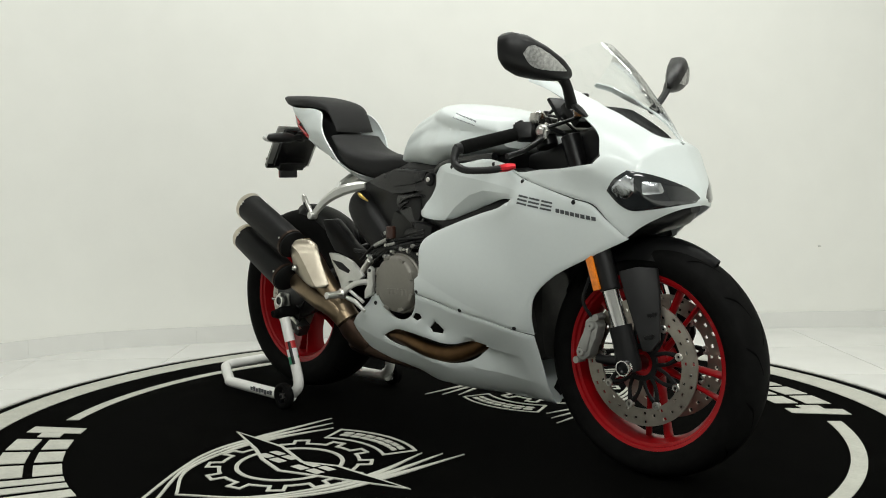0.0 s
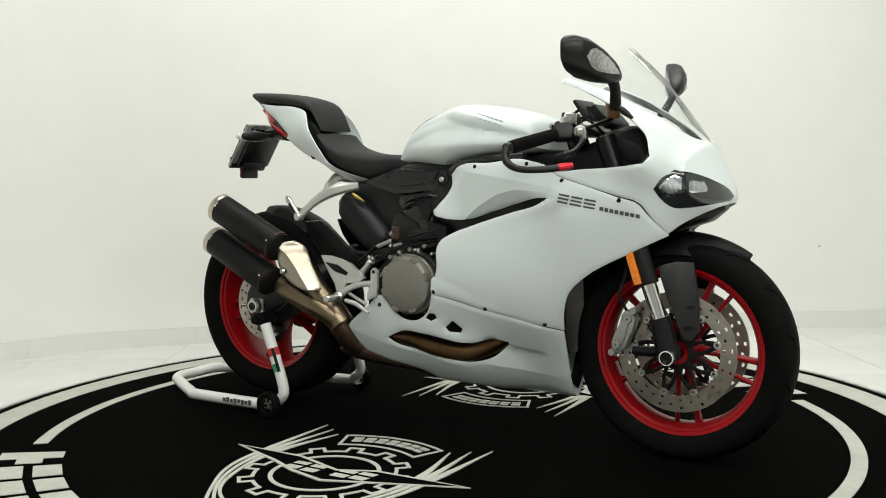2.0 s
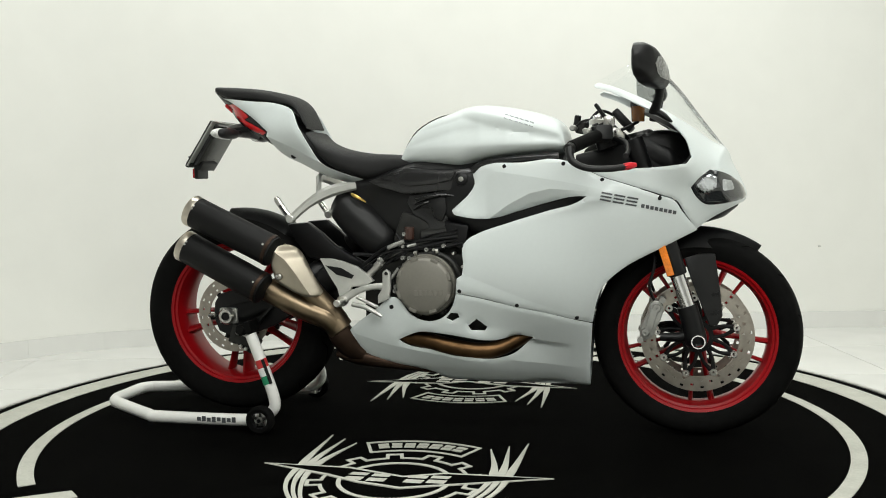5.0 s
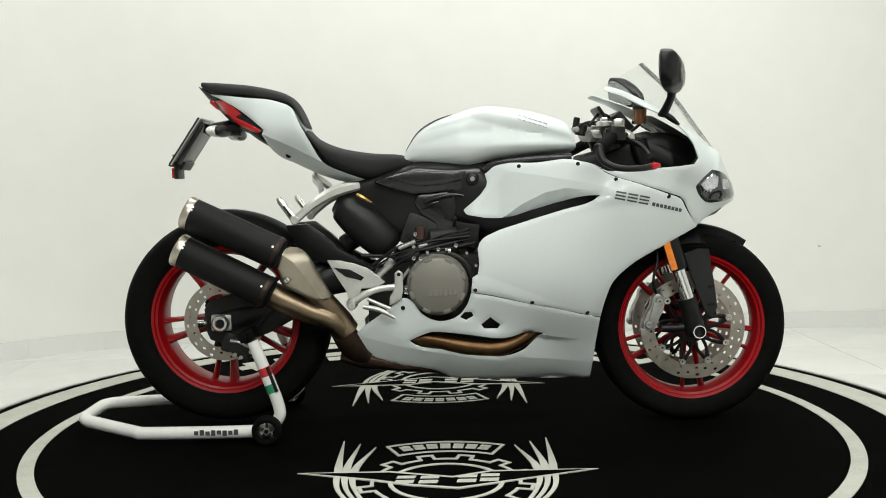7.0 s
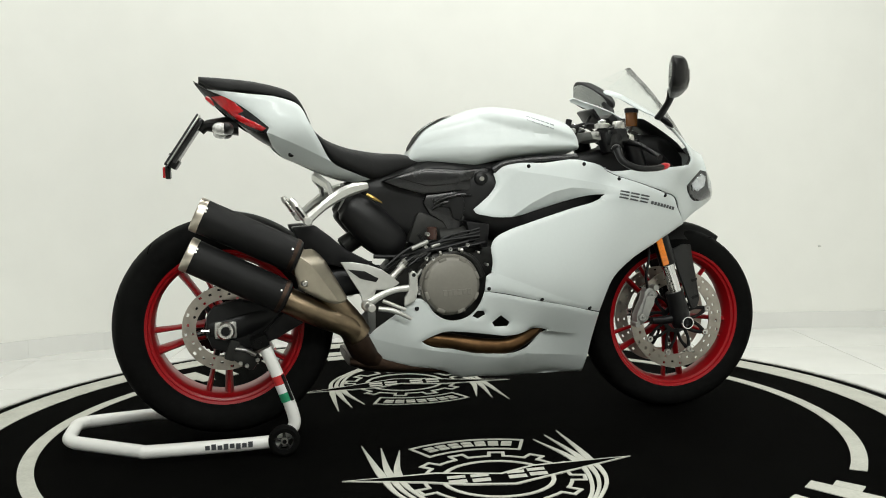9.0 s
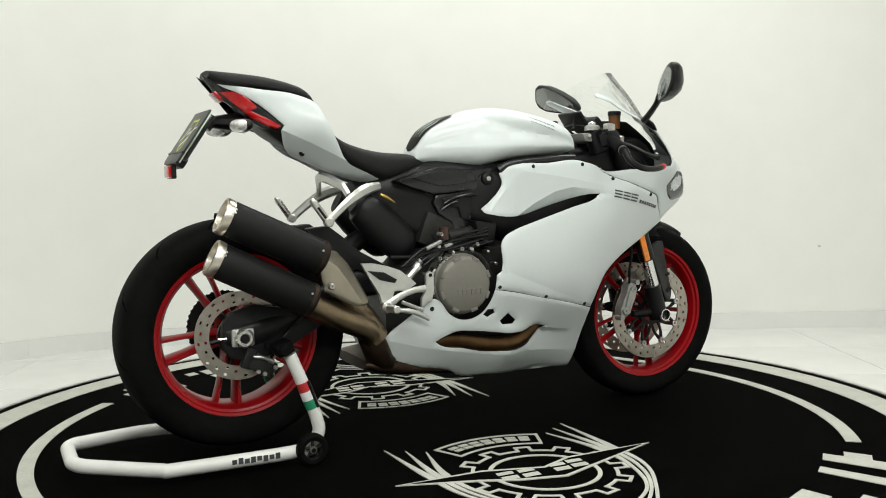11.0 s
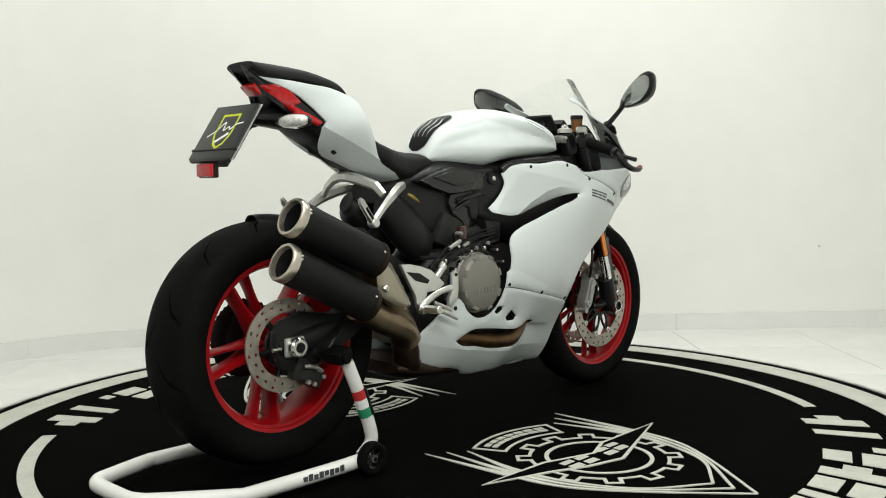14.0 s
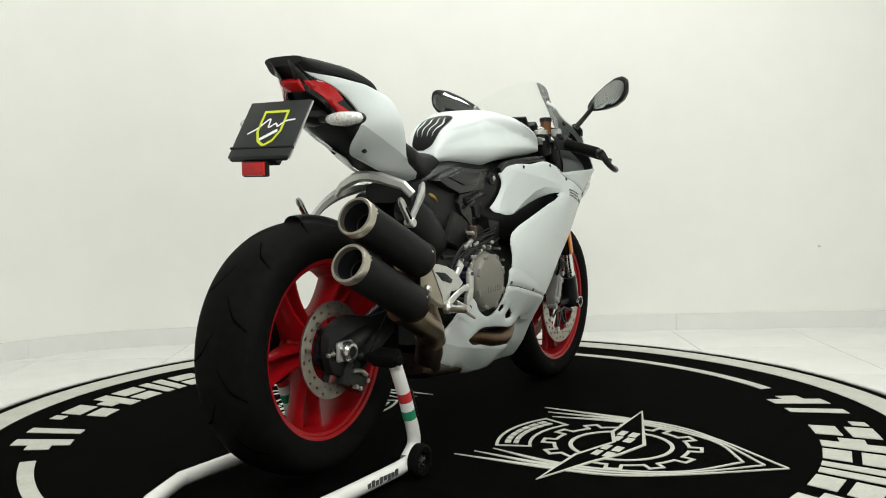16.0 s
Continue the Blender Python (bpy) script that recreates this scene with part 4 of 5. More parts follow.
for a in (150, 120, 205, 255, 300):
    c, d = math.cos(radians(a)), math.sin(radians(a))
    part("cover_bolt", rod((EX + .0955 * c, EY + .020, EZ + .0955 * d), (EX + .0955 * c, EY - .006, EZ + .0955 * d), .0055, 10, chamfer=.001), CASE, cover)
for k in range(6):
    part("cover_lettering_bar", box((EX - .022 + k * .0148, EY - .0405, EZ - .022 + k * .0003), (.0115, .0024, .017), bevel=.0008), COVER, cover, smooth=0)
part("cover_badge", sweep([(EX + .0925 * math.cos(a), EY + .012, EZ + .0925 * math.sin(a)) for a in np.linspace(2.55, 3.15, 7)], .0012, 6, 1, flat=9), BADGE, cover, "dark blue sticker")

# frame covers and dark boxes between seat and engine
pair("frame_cover", lambda: plate([(-0.198, 0.759), (-0.126, 0.782), (-0.062, 0.798), (0.042, 0.790), (0.122, 0.797), (0.142, 0.779), (0.147, 0.753), (0.138, 0.733), (0.101, 0.715), (0.041, 0.728), (-0.027, 0.720), (-0.077, 0.718), (-0.144, 0.738)], -.125, -.06, .012), GLOSSBLACK, bike, "glossy black frame cover")
pair("frame_cover_facet", lambda: plate([(-0.150, 0.768), (-0.062, 0.790), (0.042, 0.783), (0.085, 0.786), (0.070, 0.760), (0.020, 0.748), (-0.060, 0.742)], -.132, -.115, .006), GLOSSBLACK, bike)
pair("airbox_rib", lambda: sweep([(-.044, -.124, .690), (-.010, -.130, .706), (.040, -.130, .716), (.078, -.124, .712)], [.003, .005, .005, .003], 8, 4), GLOSSBLACK, bike)
pair("airbox_rib", lambda: sweep([(-.050, -.120, .672), (-.020, -.127, .690), (.000, -.128, .696)], [.003, .005, .003], 8, 4), GLOSSBLACK, bike)
pair("pivot_bolt", lambda: lathe([(.004, -.006), (.012, -.006), (.019, -.002), (.021, .006), (.004, .006)], (.101, -.135, .762), 24), SATIN, bike)
pair("pivot_cap", lambda: rod((.101, -.13, .762), (.101, -.1445, .762), .0075, 16, chamfer=.002), ALLOY, bike)
pair("side_cover", lambda: plate([(-0.064, 0.718), (0.041, 0.728), (0.101, 0.715), (0.077, 0.670), (0.049, 0.636), (0.039, 0.589), (0.005, 0.593), (-0.011, 0.632), (-0.053, 0.658), (-0.074, 0.693)], -.115, -.04, .010), GLOSSBLACK, bike)
pair("cover_boss", lambda: plate([(-0.047, 0.706), (0.024, 0.720), (0.050, 0.707), (0.053, 0.670), (0.039, 0.637), (0.016, 0.644), (0.006, 0.678), (-0.034, 0.682)], -.124, -.1, .006), PLASTIC, bike)
pair("air_duct", lambda: plate([(0.047, 0.638), (0.122, 0.627), (0.114, 0.557), (0.096, 0.557), (0.063, 0.583)], -.15, -.08, .006), SATIN, bike)
pair("battery_cover", lambda: sweep([(x, -.075, z) for x, z in [(-0.309, 0.700), (-0.286, 0.686), (-0.230, 0.635), (-0.164, 0.573), (-0.141, 0.552)]], [.030, .050, .060, .054, .035], 20, 5, flat=.85), PLASTIC, bike, "large rounded black cover")
pair("tank_trim", lambda: sweep([(x, -fairing_w(x, z) + .02, z) for x, z in [(0.137, 0.786), (0.173, 0.805), (0.255, 0.815), (0.353, 0.820), (0.389, 0.821)]], .012, 10, 4), GLOSSBLACK, bike)
part("airbox", Body([(-.30, .755), (-.16, .79), (-.05, .825), (.10, .83), (.40, .83)], [(-.30, .70), (-.16, .60), (-.05, .55), (.10, .58), (.40, .7)], [(-.30, .06), (-.16, .09), (.10, .115), (.40, .13)], 4, .5).mesh(), PLASTIC, bike)

# passenger peg hangers
pair("peg_hanger", lambda: sweep([(-.237, -.095, .746), (-.284, -.122, .738), (-.325, -.145, .722), (-.372, -.160, .692), (-.418, -.168, .652)], [.012, .017, .017, .013, .012], 6, 2, flat=.6), CAST, bike, "cast silver passenger footrest hanger", 15)
pair("hanger_strut", lambda: sweep([(-.380, -.015, .774), (-.374, -.045, .769), (-.352, -.105, .748), (-.345, -.130, .722)], [.015, .016, .014, .012], 6, 1, flat=.62), CAST, bike, "", 12)
pair("peg_knuckle", lambda: rod((-.420, -.156, .650), (-.420, -.184, .650), .013, 14, chamfer=.003), CAST, bike)
# slot drawn as a dark rod laid on the peg
pair("peg_slot", lambda: rod((-.452, -.1795, .692), (-.430, -.1795, .662), .0035, 8), SATIN, bike)
pair("passenger_peg", lambda: sweep([(-.468, -.171, .716), (-.462, -.171, .707), (-.421, -.171, .649)], [.006, .0105, .0105], 10, 1, flat=.8), ALLOY, bike, "folding alloy footrest peg")
part("subframe_bridge", sweep([(-.380, -.018, .774), (-.380, 0, .775), (-.380, .018, .774)], .015, 6, 1, flat=.62), CAST, bike, "", 12)

# rider footrests
HANGER = [(-0.330, 0.531), (-0.294, 0.530), (-0.250, 0.520), (-0.212, 0.506), (-0.180, 0.482), (-0.160, 0.464), (-0.189, 0.447), (-0.230, 0.446), (-0.240, 0.418), (-0.268, 0.405), (-0.276, 0.440), (-0.300, 0.478)]
pair("footrest_hanger", lambda: plate(HANGER, -.178, -.164, .003), CAST, bike, "cast silver rider footrest hanger")
# dark plate laid on for the darkness seen through the open slot
pair("heel_guard_slot", lambda: plate([(-0.312, 0.510), (-0.262, 0.503), (-0.222, 0.480), (-0.230, 0.470), (-0.276, 0.482)], -.1795, -.170, .001), SATIN, bike)
pair("hanger_arm", lambda: sweep([(-.256, -.180, .408), (-.215, -.182, .432), (-.170, -.180, .446), (-.122, -.176, .449)], [.013, .010, .009, .011], 10, 3, flat=.6), CAST, bike)
pair("hanger_post", lambda: plate([(-0.133, 0.490), (-0.121, 0.500), (-0.108, 0.490), (-0.108, 0.440), (-0.114, 0.412), (-0.134, 0.402), (-0.149, 0.396), (-0.148, 0.421), (-0.134, 0.442)], -.184, -.170, .004), CAST, bike)
pair("hanger_screw", lambda: rod((-.120, -.182, .487), (-.120, -.1875, .487), .0055, 10, chamfer=.001), SATIN, bike)
pair("rider_peg", lambda: rod((-.256, -.172, .402), (-.254, -.250, .404), .0115, 12, chamfer=.002), ALLOY, bike, "knurled footrest peg")
pair("peg_pivot", lambda: lathe([(.003, -.008), (.013, -.008), (.017, -.003), (.017, .01), (.003, .01)], (-.258, -.186, .404), 20), ALLOY, bike)
pair("brake_pedal", lambda: sweep([(-.226, -.188, .394), (-.181, -.194, .386), (-.132, -.198, .361)], [.007, .0075, .0055], 10, 3), CAST, bike, "silver foot lever")
pair("pedal_link", lambda: rod((-.213, -.186, .416), (-.146, -.190, .387), .0055, 10, chamfer=.001), ALLOY, bike)
part("master_cylinder", rod(*[(x, -.16, z) for x, z in [(-0.190, 0.470), (-0.143, 0.516)]], .011, 14, chamfer=.002), ALLOY, bike)
part("rear_brake_reservoir", rod(*[(x, -.15, z) for x, z in [(-0.056, 0.623), (-0.057, 0.585)]], .015, 16, chamfer=.003), BROWNCAP, bike)
for r, pts in ((.0055, [(-0.164, 0.503), (-0.096, 0.547), (-0.029, 0.560), (0.054, 0.578)]), (.004, [(-0.130, 0.511), (-0.063, 0.553), (0.021, 0.558), (0.105, 0.574)]), (.005, [(-0.197, 0.512), (-0.129, 0.561), (-0.054, 0.585)]), (.0035, [(-0.107, 0.427), (-0.097, 0.478), (-0.055, 0.519)])):
    part("hose", sweep([(x, -.155, z) for x, z in pts], r, 8, 5), SATIN, bike)
for x, z in [(-0.076, 0.565), (-0.004, 0.554), (0.051, 0.565), (-0.072, 0.510), (-0.050, 0.509), (-0.095, 0.429)]:
    part("engine_bolt", rod((x, -.13, z), (x, -.158, z), .006, 10, chamfer=.0015), ALLOY, bike)

for r, col, pts in ((.006, SATIN, [(-0.231, 0.542), (-0.147, 0.540), (-0.071, 0.559), (-0.004, 0.565)]), (.004, ALLOY, [(-0.146, 0.525), (-0.119, 0.542), (-0.071, 0.551)]), (.005, SATIN, [(-0.096, 0.602), (-0.071, 0.573), (-0.012, 0.583), (0.088, 0.593)]), (.0045, SATIN, [(-0.073, 0.459), (-0.084, 0.493), (-0.060, 0.523), (-0.013, 0.539)]), (.009, CASE, [(-0.055, 0.534), (0.021, 0.544), (0.071, 0.520), (0.097, 0.472)]), (.006, ALLOY, [(-0.206, 0.454), (-0.164, 0.495), (-0.130, 0.525)])):
    part("engine_hose", sweep([(x, -.15, z) for x, z in pts], r, 8, 5), col, bike)
for x, z in [(-0.185, 0.449), (-0.146, 0.529), (-0.036, 0.548), (0.021, 0.556), (0.080, 0.545), (0.107, 0.507), (-0.108, 0.385), (-0.124, 0.488), (-0.122, 0.411)]:
    part("engine_bolt", rod((x, -.14, z), (x, -.172, z), .0045, 10, chamfer=.0012), ALLOY, bike)
for a, b, r in (((-.121, .561), (-.070, .581), .0085), ((-.062, .565), (-.034, .572), .0065), ((-.160, .505), (-.138, .528), .012), ((-.112, .470), (-.090, .500), .006)):
    part("hose_fitting", rod((a[0], -.160, a[1]), (b[0], -.156, b[1]), r * .8, 10, chamfer=.0015), CALIPER, bike)
for x, z in ((-.076, .531), (-.056, .530), (-.003, .556), (.049, .567), (-.102, .432), (-.070, .602), (-.100, .445)):
    part("cap_screw", lathe([(.002, -.003), (.005, -.004), (.0065, -.001), (.0065, .02), (.002, .02)], (x, -.160, z), 12), CALIPER, bike)
part("spring_seat", sweep([(-.243, -.118, .722), (-.225, -.122, .712), (-.198, -.118, .697)], [.004, .006, .002], 8, 3), GOLD, bike, "gold shock spring seat")
for k in range(5):
    part("wiring_loom", sweep([(-.20 + .02 * k, -.150 + .006 * k, .500 + .004 * k), (-.12 + .01 * k, -.158, .548 - .004 * k), (-.02, -.156 + .004 * k, .560 + .007 * k), (.09, -.150, .575 + .010 * k)], .0028 + .0006 * (k % 3), 6, 4), (PLASTIC, SATIN, CASE)[k % 3], bike)
for x, z in ((-.150, .505), (-.035, .545), (.030, .552)):
    part("hose_clip", lathe([(.004, -.004), (.0075, -.004), (.0075, .004), (.004, .004)], (x, -.158, z), 12, axis="x"), ALLOY, bike)
part("starter_casing", rod((-.03, -.10, .585), (.07, -.10, .595), .03, 18, chamfer=.006), CASE, bike)
part("cylinder_head", box((-.04, 0, .60), (.14, .22, .10), Euler((0, radians(20), 0)).to_matrix(), .015), CASE, bike, "dark cast cylinder head")
part("subframe_strut", rod((-.36, -.085, .47), (-.27, -.075, .52), .008, 12), CASE, bike)
part("rear_shock", rod((-.30, .02, .56), (-.14, .02, .66), .03, 16, chamfer=.004), CASE, bike)

# swingarm and rear axle
pair("swingarm", lambda: sweep([(-.70, -.108, .345), (-.62, -.110, .352), (-.48, -.100, .40), (-.33, -.085, .46), (-.20, -.07, .47)], [.030, .038, .036, .042, .04], 14, 5, flat=.42), SATIN, bike, "black swingarm")
pair("swingarm_end", lambda: plate([(-0.708, 0.385), (-0.690, 0.412), (-0.625, 0.431), (-0.524, 0.415), (-0.422, 0.427), (-0.424, 0.359), (-0.510, 0.312), (-0.579, 0.286), (-0.644, 0.274), (-0.695, 0.292), (-0.713, 0.337)], -.118, -.09, .008), PLASTIC, bike, "black swingarm end")
pair("swingarm_brace", lambda: plate([(-0.462, 0.632), (-0.394, 0.636), (-0.350, 0.602), (-0.303, 0.560), (-0.193, 0.500), (-0.208, 0.450), (-0.304, 0.506), (-0.397, 0.527), (-0.438, 0.579)], -.100, -.070, .008), SATIN, bike, "black swingarm brace")
part("swingarm_bridge", sweep([(-.40, -.09, .46), (-.33, 0, .52), (-.40, .09, .46)], .035, 12, 4), SATIN, bike)
pair("axle_block", lambda: box((-.656, -.124, .345), (.062, .012, .05), None, .008), CAST, bike, "bare aluminium axle adjuster")
pair("axle_nut", lambda: lathe([(.014, -.012), (.021, -.012), (.026, -.006), (.026, .008), (.014, .008)], (-.656, -.138, .345), 28), ALLOY, bike)
pair("axle_end", lambda: rod((-.656, -.12, .345), (-.656, -.148, .345), .012, 16), SATIN, bike)
caliper = bmesh.new()
box((-.602, -.105, .262), (.075, .045, .05), Euler((0, radians(35), 0)).to_matrix(), .010, caliper)
box((-.64, -.11, .285), (.03, .03, .06), Euler((0, radians(20), 0)).to_matrix(), .006, caliper)
part("rear_caliper", caliper, CASE, bike, "dark rear brake caliper")
for x, z in ((-.585, .275), (-.618, .248), (-.60, .240), (-.57, .255)):
    part("caliper_bolt", rod((x, -.12, z), (x, -.134, z), .0065, 6, chamfer=.001), ALLOY, bike)
part("caliper_bridge", sweep([(-.63, -.128, .29), (-.60, -.132, .285), (-.575, -.13, .27)], .006, 10, 4), ALLOY, bike)
part("rear_brake_hose", sweep([(-.58, -.12, .28), (-.54, -.13, .34), (-.46, -.12, .41), (-.36, -.11, .45)], .0045, 8, 5), SATIN, bike)
pair("adjuster_bolt", lambda: rod((-.70, -.126, .345), (-.725, -.126, .345), .006, 8, chamfer=.001), ALLOY, bike)
pair("paddock_bobbin", lambda: lathe([(.004, -.012), (.014, -.012), (.009, -.004), (.009, .004), (.014, .012), (.004, .012)], (-.585, -.135, .318), 18), SATIN, bike)


def fender(r, w, a0, a1, x, z, drop, n=26):
    """A curved guard over a tyre, tapering to its ends."""
    bm = bmesh.new()
    rows = []
    for i, a in enumerate(np.linspace(a0, a1, n)):
        t = i / (n - 1)
        k = min(1.0, 0.22 + 2.4 * t, 0.5 + 2.5 * (1 - t))
        row = []
        for u in np.linspace(-1, 1, 15):
            rr = r - drop * abs(u) ** 2.6
            row.append((x + rr * math.cos(radians(a)), u * w * k, z + rr * math.sin(radians(a))))
        rows.append(row)
    grid(bm, rows, closed=False)
    bmesh.ops.solidify(bm, geom=bm.faces[:], thickness=0.004)
    return bm


part("hugger", fender(.336, .075, 36, 96, RX, RZ, .03), PLASTIC, bike, "black rear tyre hugger")
part("front_mudguard", fender(.317, .070, 55, 150, FX, FZ, .058), PLASTIC, bike, "satin black front mudguard")
def fork_guard():
    """A flat guard whose leading edge bends in towards the tyre."""
    bm = plate(GUARD, -.104, -.094, .003)
    bmesh.ops.subdivide_edges(bm, edges=bm.edges[:], cuts=2, use_grid_fill=True)
    for v in bm.verts:
        u = max(0.0, min(1.0, (v.co.x - .745 - .36 * (.527 - v.co.z)) / .07))
        v.co.y += .036 * u ** 1.4
    return bm


GUARD = [(0.736, 0.527), (0.780, 0.540), (0.823, 0.537), (0.836, 0.438), (0.843, 0.362), (0.828, 0.336), (0.805, 0.335), (0.779, 0.404), (0.755, 0.468)]
pair("fork_guard", fork_guard, PLASTIC, bike, "flat black fork guard")
# slots drawn as dark bars laid on the guard
for z, y in ((.423, -.0915), (.370, -.1010)):
    pair("guard_slot", lambda: plate([(.802, z), (.832, z + .008), (.833, z - .001), (.806, z - .008)], y, y + .010, .001), SATIN, bike)

# fork
pair("fork_tube", lambda: rod((.690, -.112, .56), (.752, -.110, .375), .0205, 24), CHROME, bike, "polished fork stanchion")
pair("fork_upper", lambda: rod((.595, -.108, .87), (.719, -.112, .480), .0262, 24, chamfer=.003), SATIN, bike)
pair("fork_foot", lambda: sweep([(.743, -.106, .392), (.756, -.106, .348), (.768, -.105, .297), (.772, -.105, .28)], [.029, .029, .032, .028], 16, 3), SATIN, bike, "black fork foot")
pair("axle_ring", lambda: lathe([(.0165, -.005), (.0195, -.005), (.0205, 0), (.0205, .01), (.0165, .01)], (FX, -.138, FZ - .003), 28), CHROME, bike)
pair("amber_reflector", lambda: box((.686, -.140, .523), (.021, .008, .088), Euler((0, radians(-17), 0)).to_matrix(), .003), AMBER, bike, "amber side reflector")
pair("caliper_bracket", lambda: sweep([(.765, -.10, .31), (.72, -.10, .30), (.67, -.098, .30)], [.018, .014, .012], 10, 4), SATIN, bike)


def front_caliper():
    """A one-piece radial caliper: waisted body, bridge and two mounting lugs."""
    turn = Euler((0, radians(16), 0)).to_matrix()
    bm = plate([(.612, .296), (.632, .292), (.652, .305), (.660, .330), (.672, .352), (.680, .385), (.672, .404), (.654, .408), (.640, .396), (.636, .372), (.624, .350), (.612, .322)], -.112, -.074, .006)
    box((.645, -.114, .350), (.022, .010, .066), turn, .004, bm)
    for x, z in ((.628, .315), (.660, .385)):
        lathe([(.003, -.006), (.010, -.006), (.0125, -.002), (.0125, .01), (.003, .01)], (x, -.114, z), 16, bm)
    rod((.614, -.085, .292), (.614, -.118, .292), .009, 12, bm)
    rod((.676, -.085, .408), (.676, -.118, .408), .009, 12, bm)
    return bm


pair("front_caliper", front_caliper, CALIPER, bike, "grey radial front brake caliper")
for k in range(6):
    part("caliper_lettering_bar", box((.640 + (k - 2.5) * .003, -.117, .348 + (k - 2.5) * .010), (.012, .002, .006), Euler((0, radians(16), 0)).to_matrix(), .0006), SILVERPRINT, bike, smooth=0)
pair("brake_hose", lambda: sweep([(.655, -.10, .40), (.64, -.12, .45), (.655, -.11, .52), (.64, -.09, .62)], .0045, 8, 5), SATIN, bike)

def grooves(x, z, R, w, rim, count, parent):
    """Dark strips laid on a tyre's crown as the shade in its slanted sipes, joined as one part."""
    bm = bmesh.new()
    prof = taper(sorted((y, r) for r, y in tyre_profile(R, w, rim)[2:14]))
    for k in range(count):
        for s in (-1, 1):
            a0 = 360 / count * (k + (0.5 if s > 0 else 0))
            rows = []
            for t in np.linspace(0, 1, 9):
                y = s * w * (0.05 + 0.37 * t)
                a = radians(a0 + (20 * t if t < .45 else 9 + 8 * (t - .45)))
                da = (0.0022 + 0.0016 * math.sin(math.pi * t)) / R
                r = prof(y) + .0004
                rows.append([(x + r * math.cos(a + e), y, z + r * math.sin(a + e)) for e in (-da, da)])
            grid(bm, rows, closed=False)
    return tagged(part("tread_groove_shade", bm, GROOVE, parent), kind="stuff")


grooves(FX, FZ, 0.298, 0.122, 0.222, 14, front)
grooves(RX, RZ, 0.320, 0.184, 0.222, 12, rear)

# bars and controls
pair("grip", lambda: sweep([(.439, -.352, .84), (.446, -.335, .844), (.50, -.215, .874)], [.014, .0175, .0165], 18, 3), RUBBER, bike, "black rubber grip")
pair("bar_end", lambda: rod((.433, -.366, .836), (.441, -.346, .841), .0145, 18, chamfer=.003), SATIN, bike)
pair("switch_housing", lambda: box((.512, -.190, .880), (.05, .05, .045), Euler((radians(-14), 0, radians(24))).to_matrix(), .010), PLASTIC, bike)
pair("switch_button", lambda: box((.49, -.195, .895), (.012, .02, .012), None, .003), SATIN, bike)
pair("bar_clamp", lambda: rod((.500, -.114, .912), (.525, -.112, .84), .029, 20, chamfer=.004), SATIN, bike)
pair("fork_cap", lambda: lathe([(.008, .0), (.025, .0), (.025, .012), (.018, .016), (.008, .016)], (.496, -.116, .910), 22, axis="z"), ALLOY, bike, "grey fork cap")
part("top_yoke", plate([(.45, .90), (.53, .905), (.56, .885), (.53, .87), (.46, .875)], -.13, .13, .008), CALIPER, bike, "grey cast top yoke")
pair("fork_adjuster", lambda: lathe([(.003, 0), (.013, 0), (.013, .008), (.008, .012), (.003, .012)], (.495, -.116, .925), 16, axis="z"), CHROME, bike)
pair("bar_clamp_bolt", lambda: rod((.478, -.128, .892), (.470, -.140, .892), .0055, 10, chamfer=.001), ALLOY, bike)
pair("perch_clamp", lambda: rod((.540, -.150, .884), (.552, -.172, .880), .017, 16, chamfer=.003), CAST, bike, "silver lever perch")
pair("lever_pivot", lambda: rod((.566, -.176, .882), (.566, -.176, .858), .008, 12, chamfer=.002), ALLOY, bike)
pair("switch_rocker", lambda: box((.494, -.186, .905), (.014, .018, .010), Euler((0, radians(-20), radians(24))).to_matrix(), .003), SATIN, bike)
part("ignition_lock", rod((.44, 0, .89), (.448, 0, .925), .018, 18, chamfer=.003), CASE, bike)
part("brake_reservoir", lathe([(.004, -.025), (.018, -.025), (.020, .018), (.004, .018)], (0.608, -0.083, 0.942), 20, axis="z"), OIL, bike, "amber brake fluid reservoir")
part("reservoir_cap", lathe([(.004, .0), (.022, .0), (.022, .012), (.019, .015), (.004, .015)], (0.608, -0.083, 0.96), 22, axis="z"), PLASTIC, bike)
pair("lever", lambda: sweep([(.545, -.165, .868), (.575, -.21, .855), (.585, -.28, .83), (.58, -.34, .815)], [.010, .008, .0065, .0075], 10, 5), SATIN, bike, "black control lever")
pair("lever_guard", lambda: sweep([(.436, -.364, .838), (.445, -.382, .805), (.485, -.388, .785), (.545, -.372, .783), (.585, -.352, .788)], [.012, .010, .009, .009, .009], 10, 5), PLASTIC, bike, "black lever guard")
pair("guard_tip", lambda: sweep([(.572, -.358, .786), (.590, -.349, .789), (.606, -.338, .792)], [.009, .010, .006], 10, 3), REDANO, bike, "red anodised guard tip")
part("clutch_bracket", box((.53, -.16, .915), (.03, .03, .03), None, .006), ALLOY, bike)
for y in (-.03, .03, .06):
    part("cable", sweep([(.42, y, .905), (.46, y * 1.5, .928), (.53, y * 2, .915), (.58, y, .86)], .0038, 8, 5), SATIN, bike)
part("steering_damper", rod((.42, -.07, .905), (.43, .08, .91), .009, 16, chamfer=.003), CALIPER, bike)


for y in (-.075, .075):
    part("clamp_bolt", rod((.47, y, .895), (.455, y, .899), .006, 10, chamfer=.001), ALLOY, bike)
part("instrument", box((.565, 0, .925), (.025, .15, .075), Euler((0, radians(-42), 0)).to_matrix(), .008), PLASTIC, bike, "black instrument display")
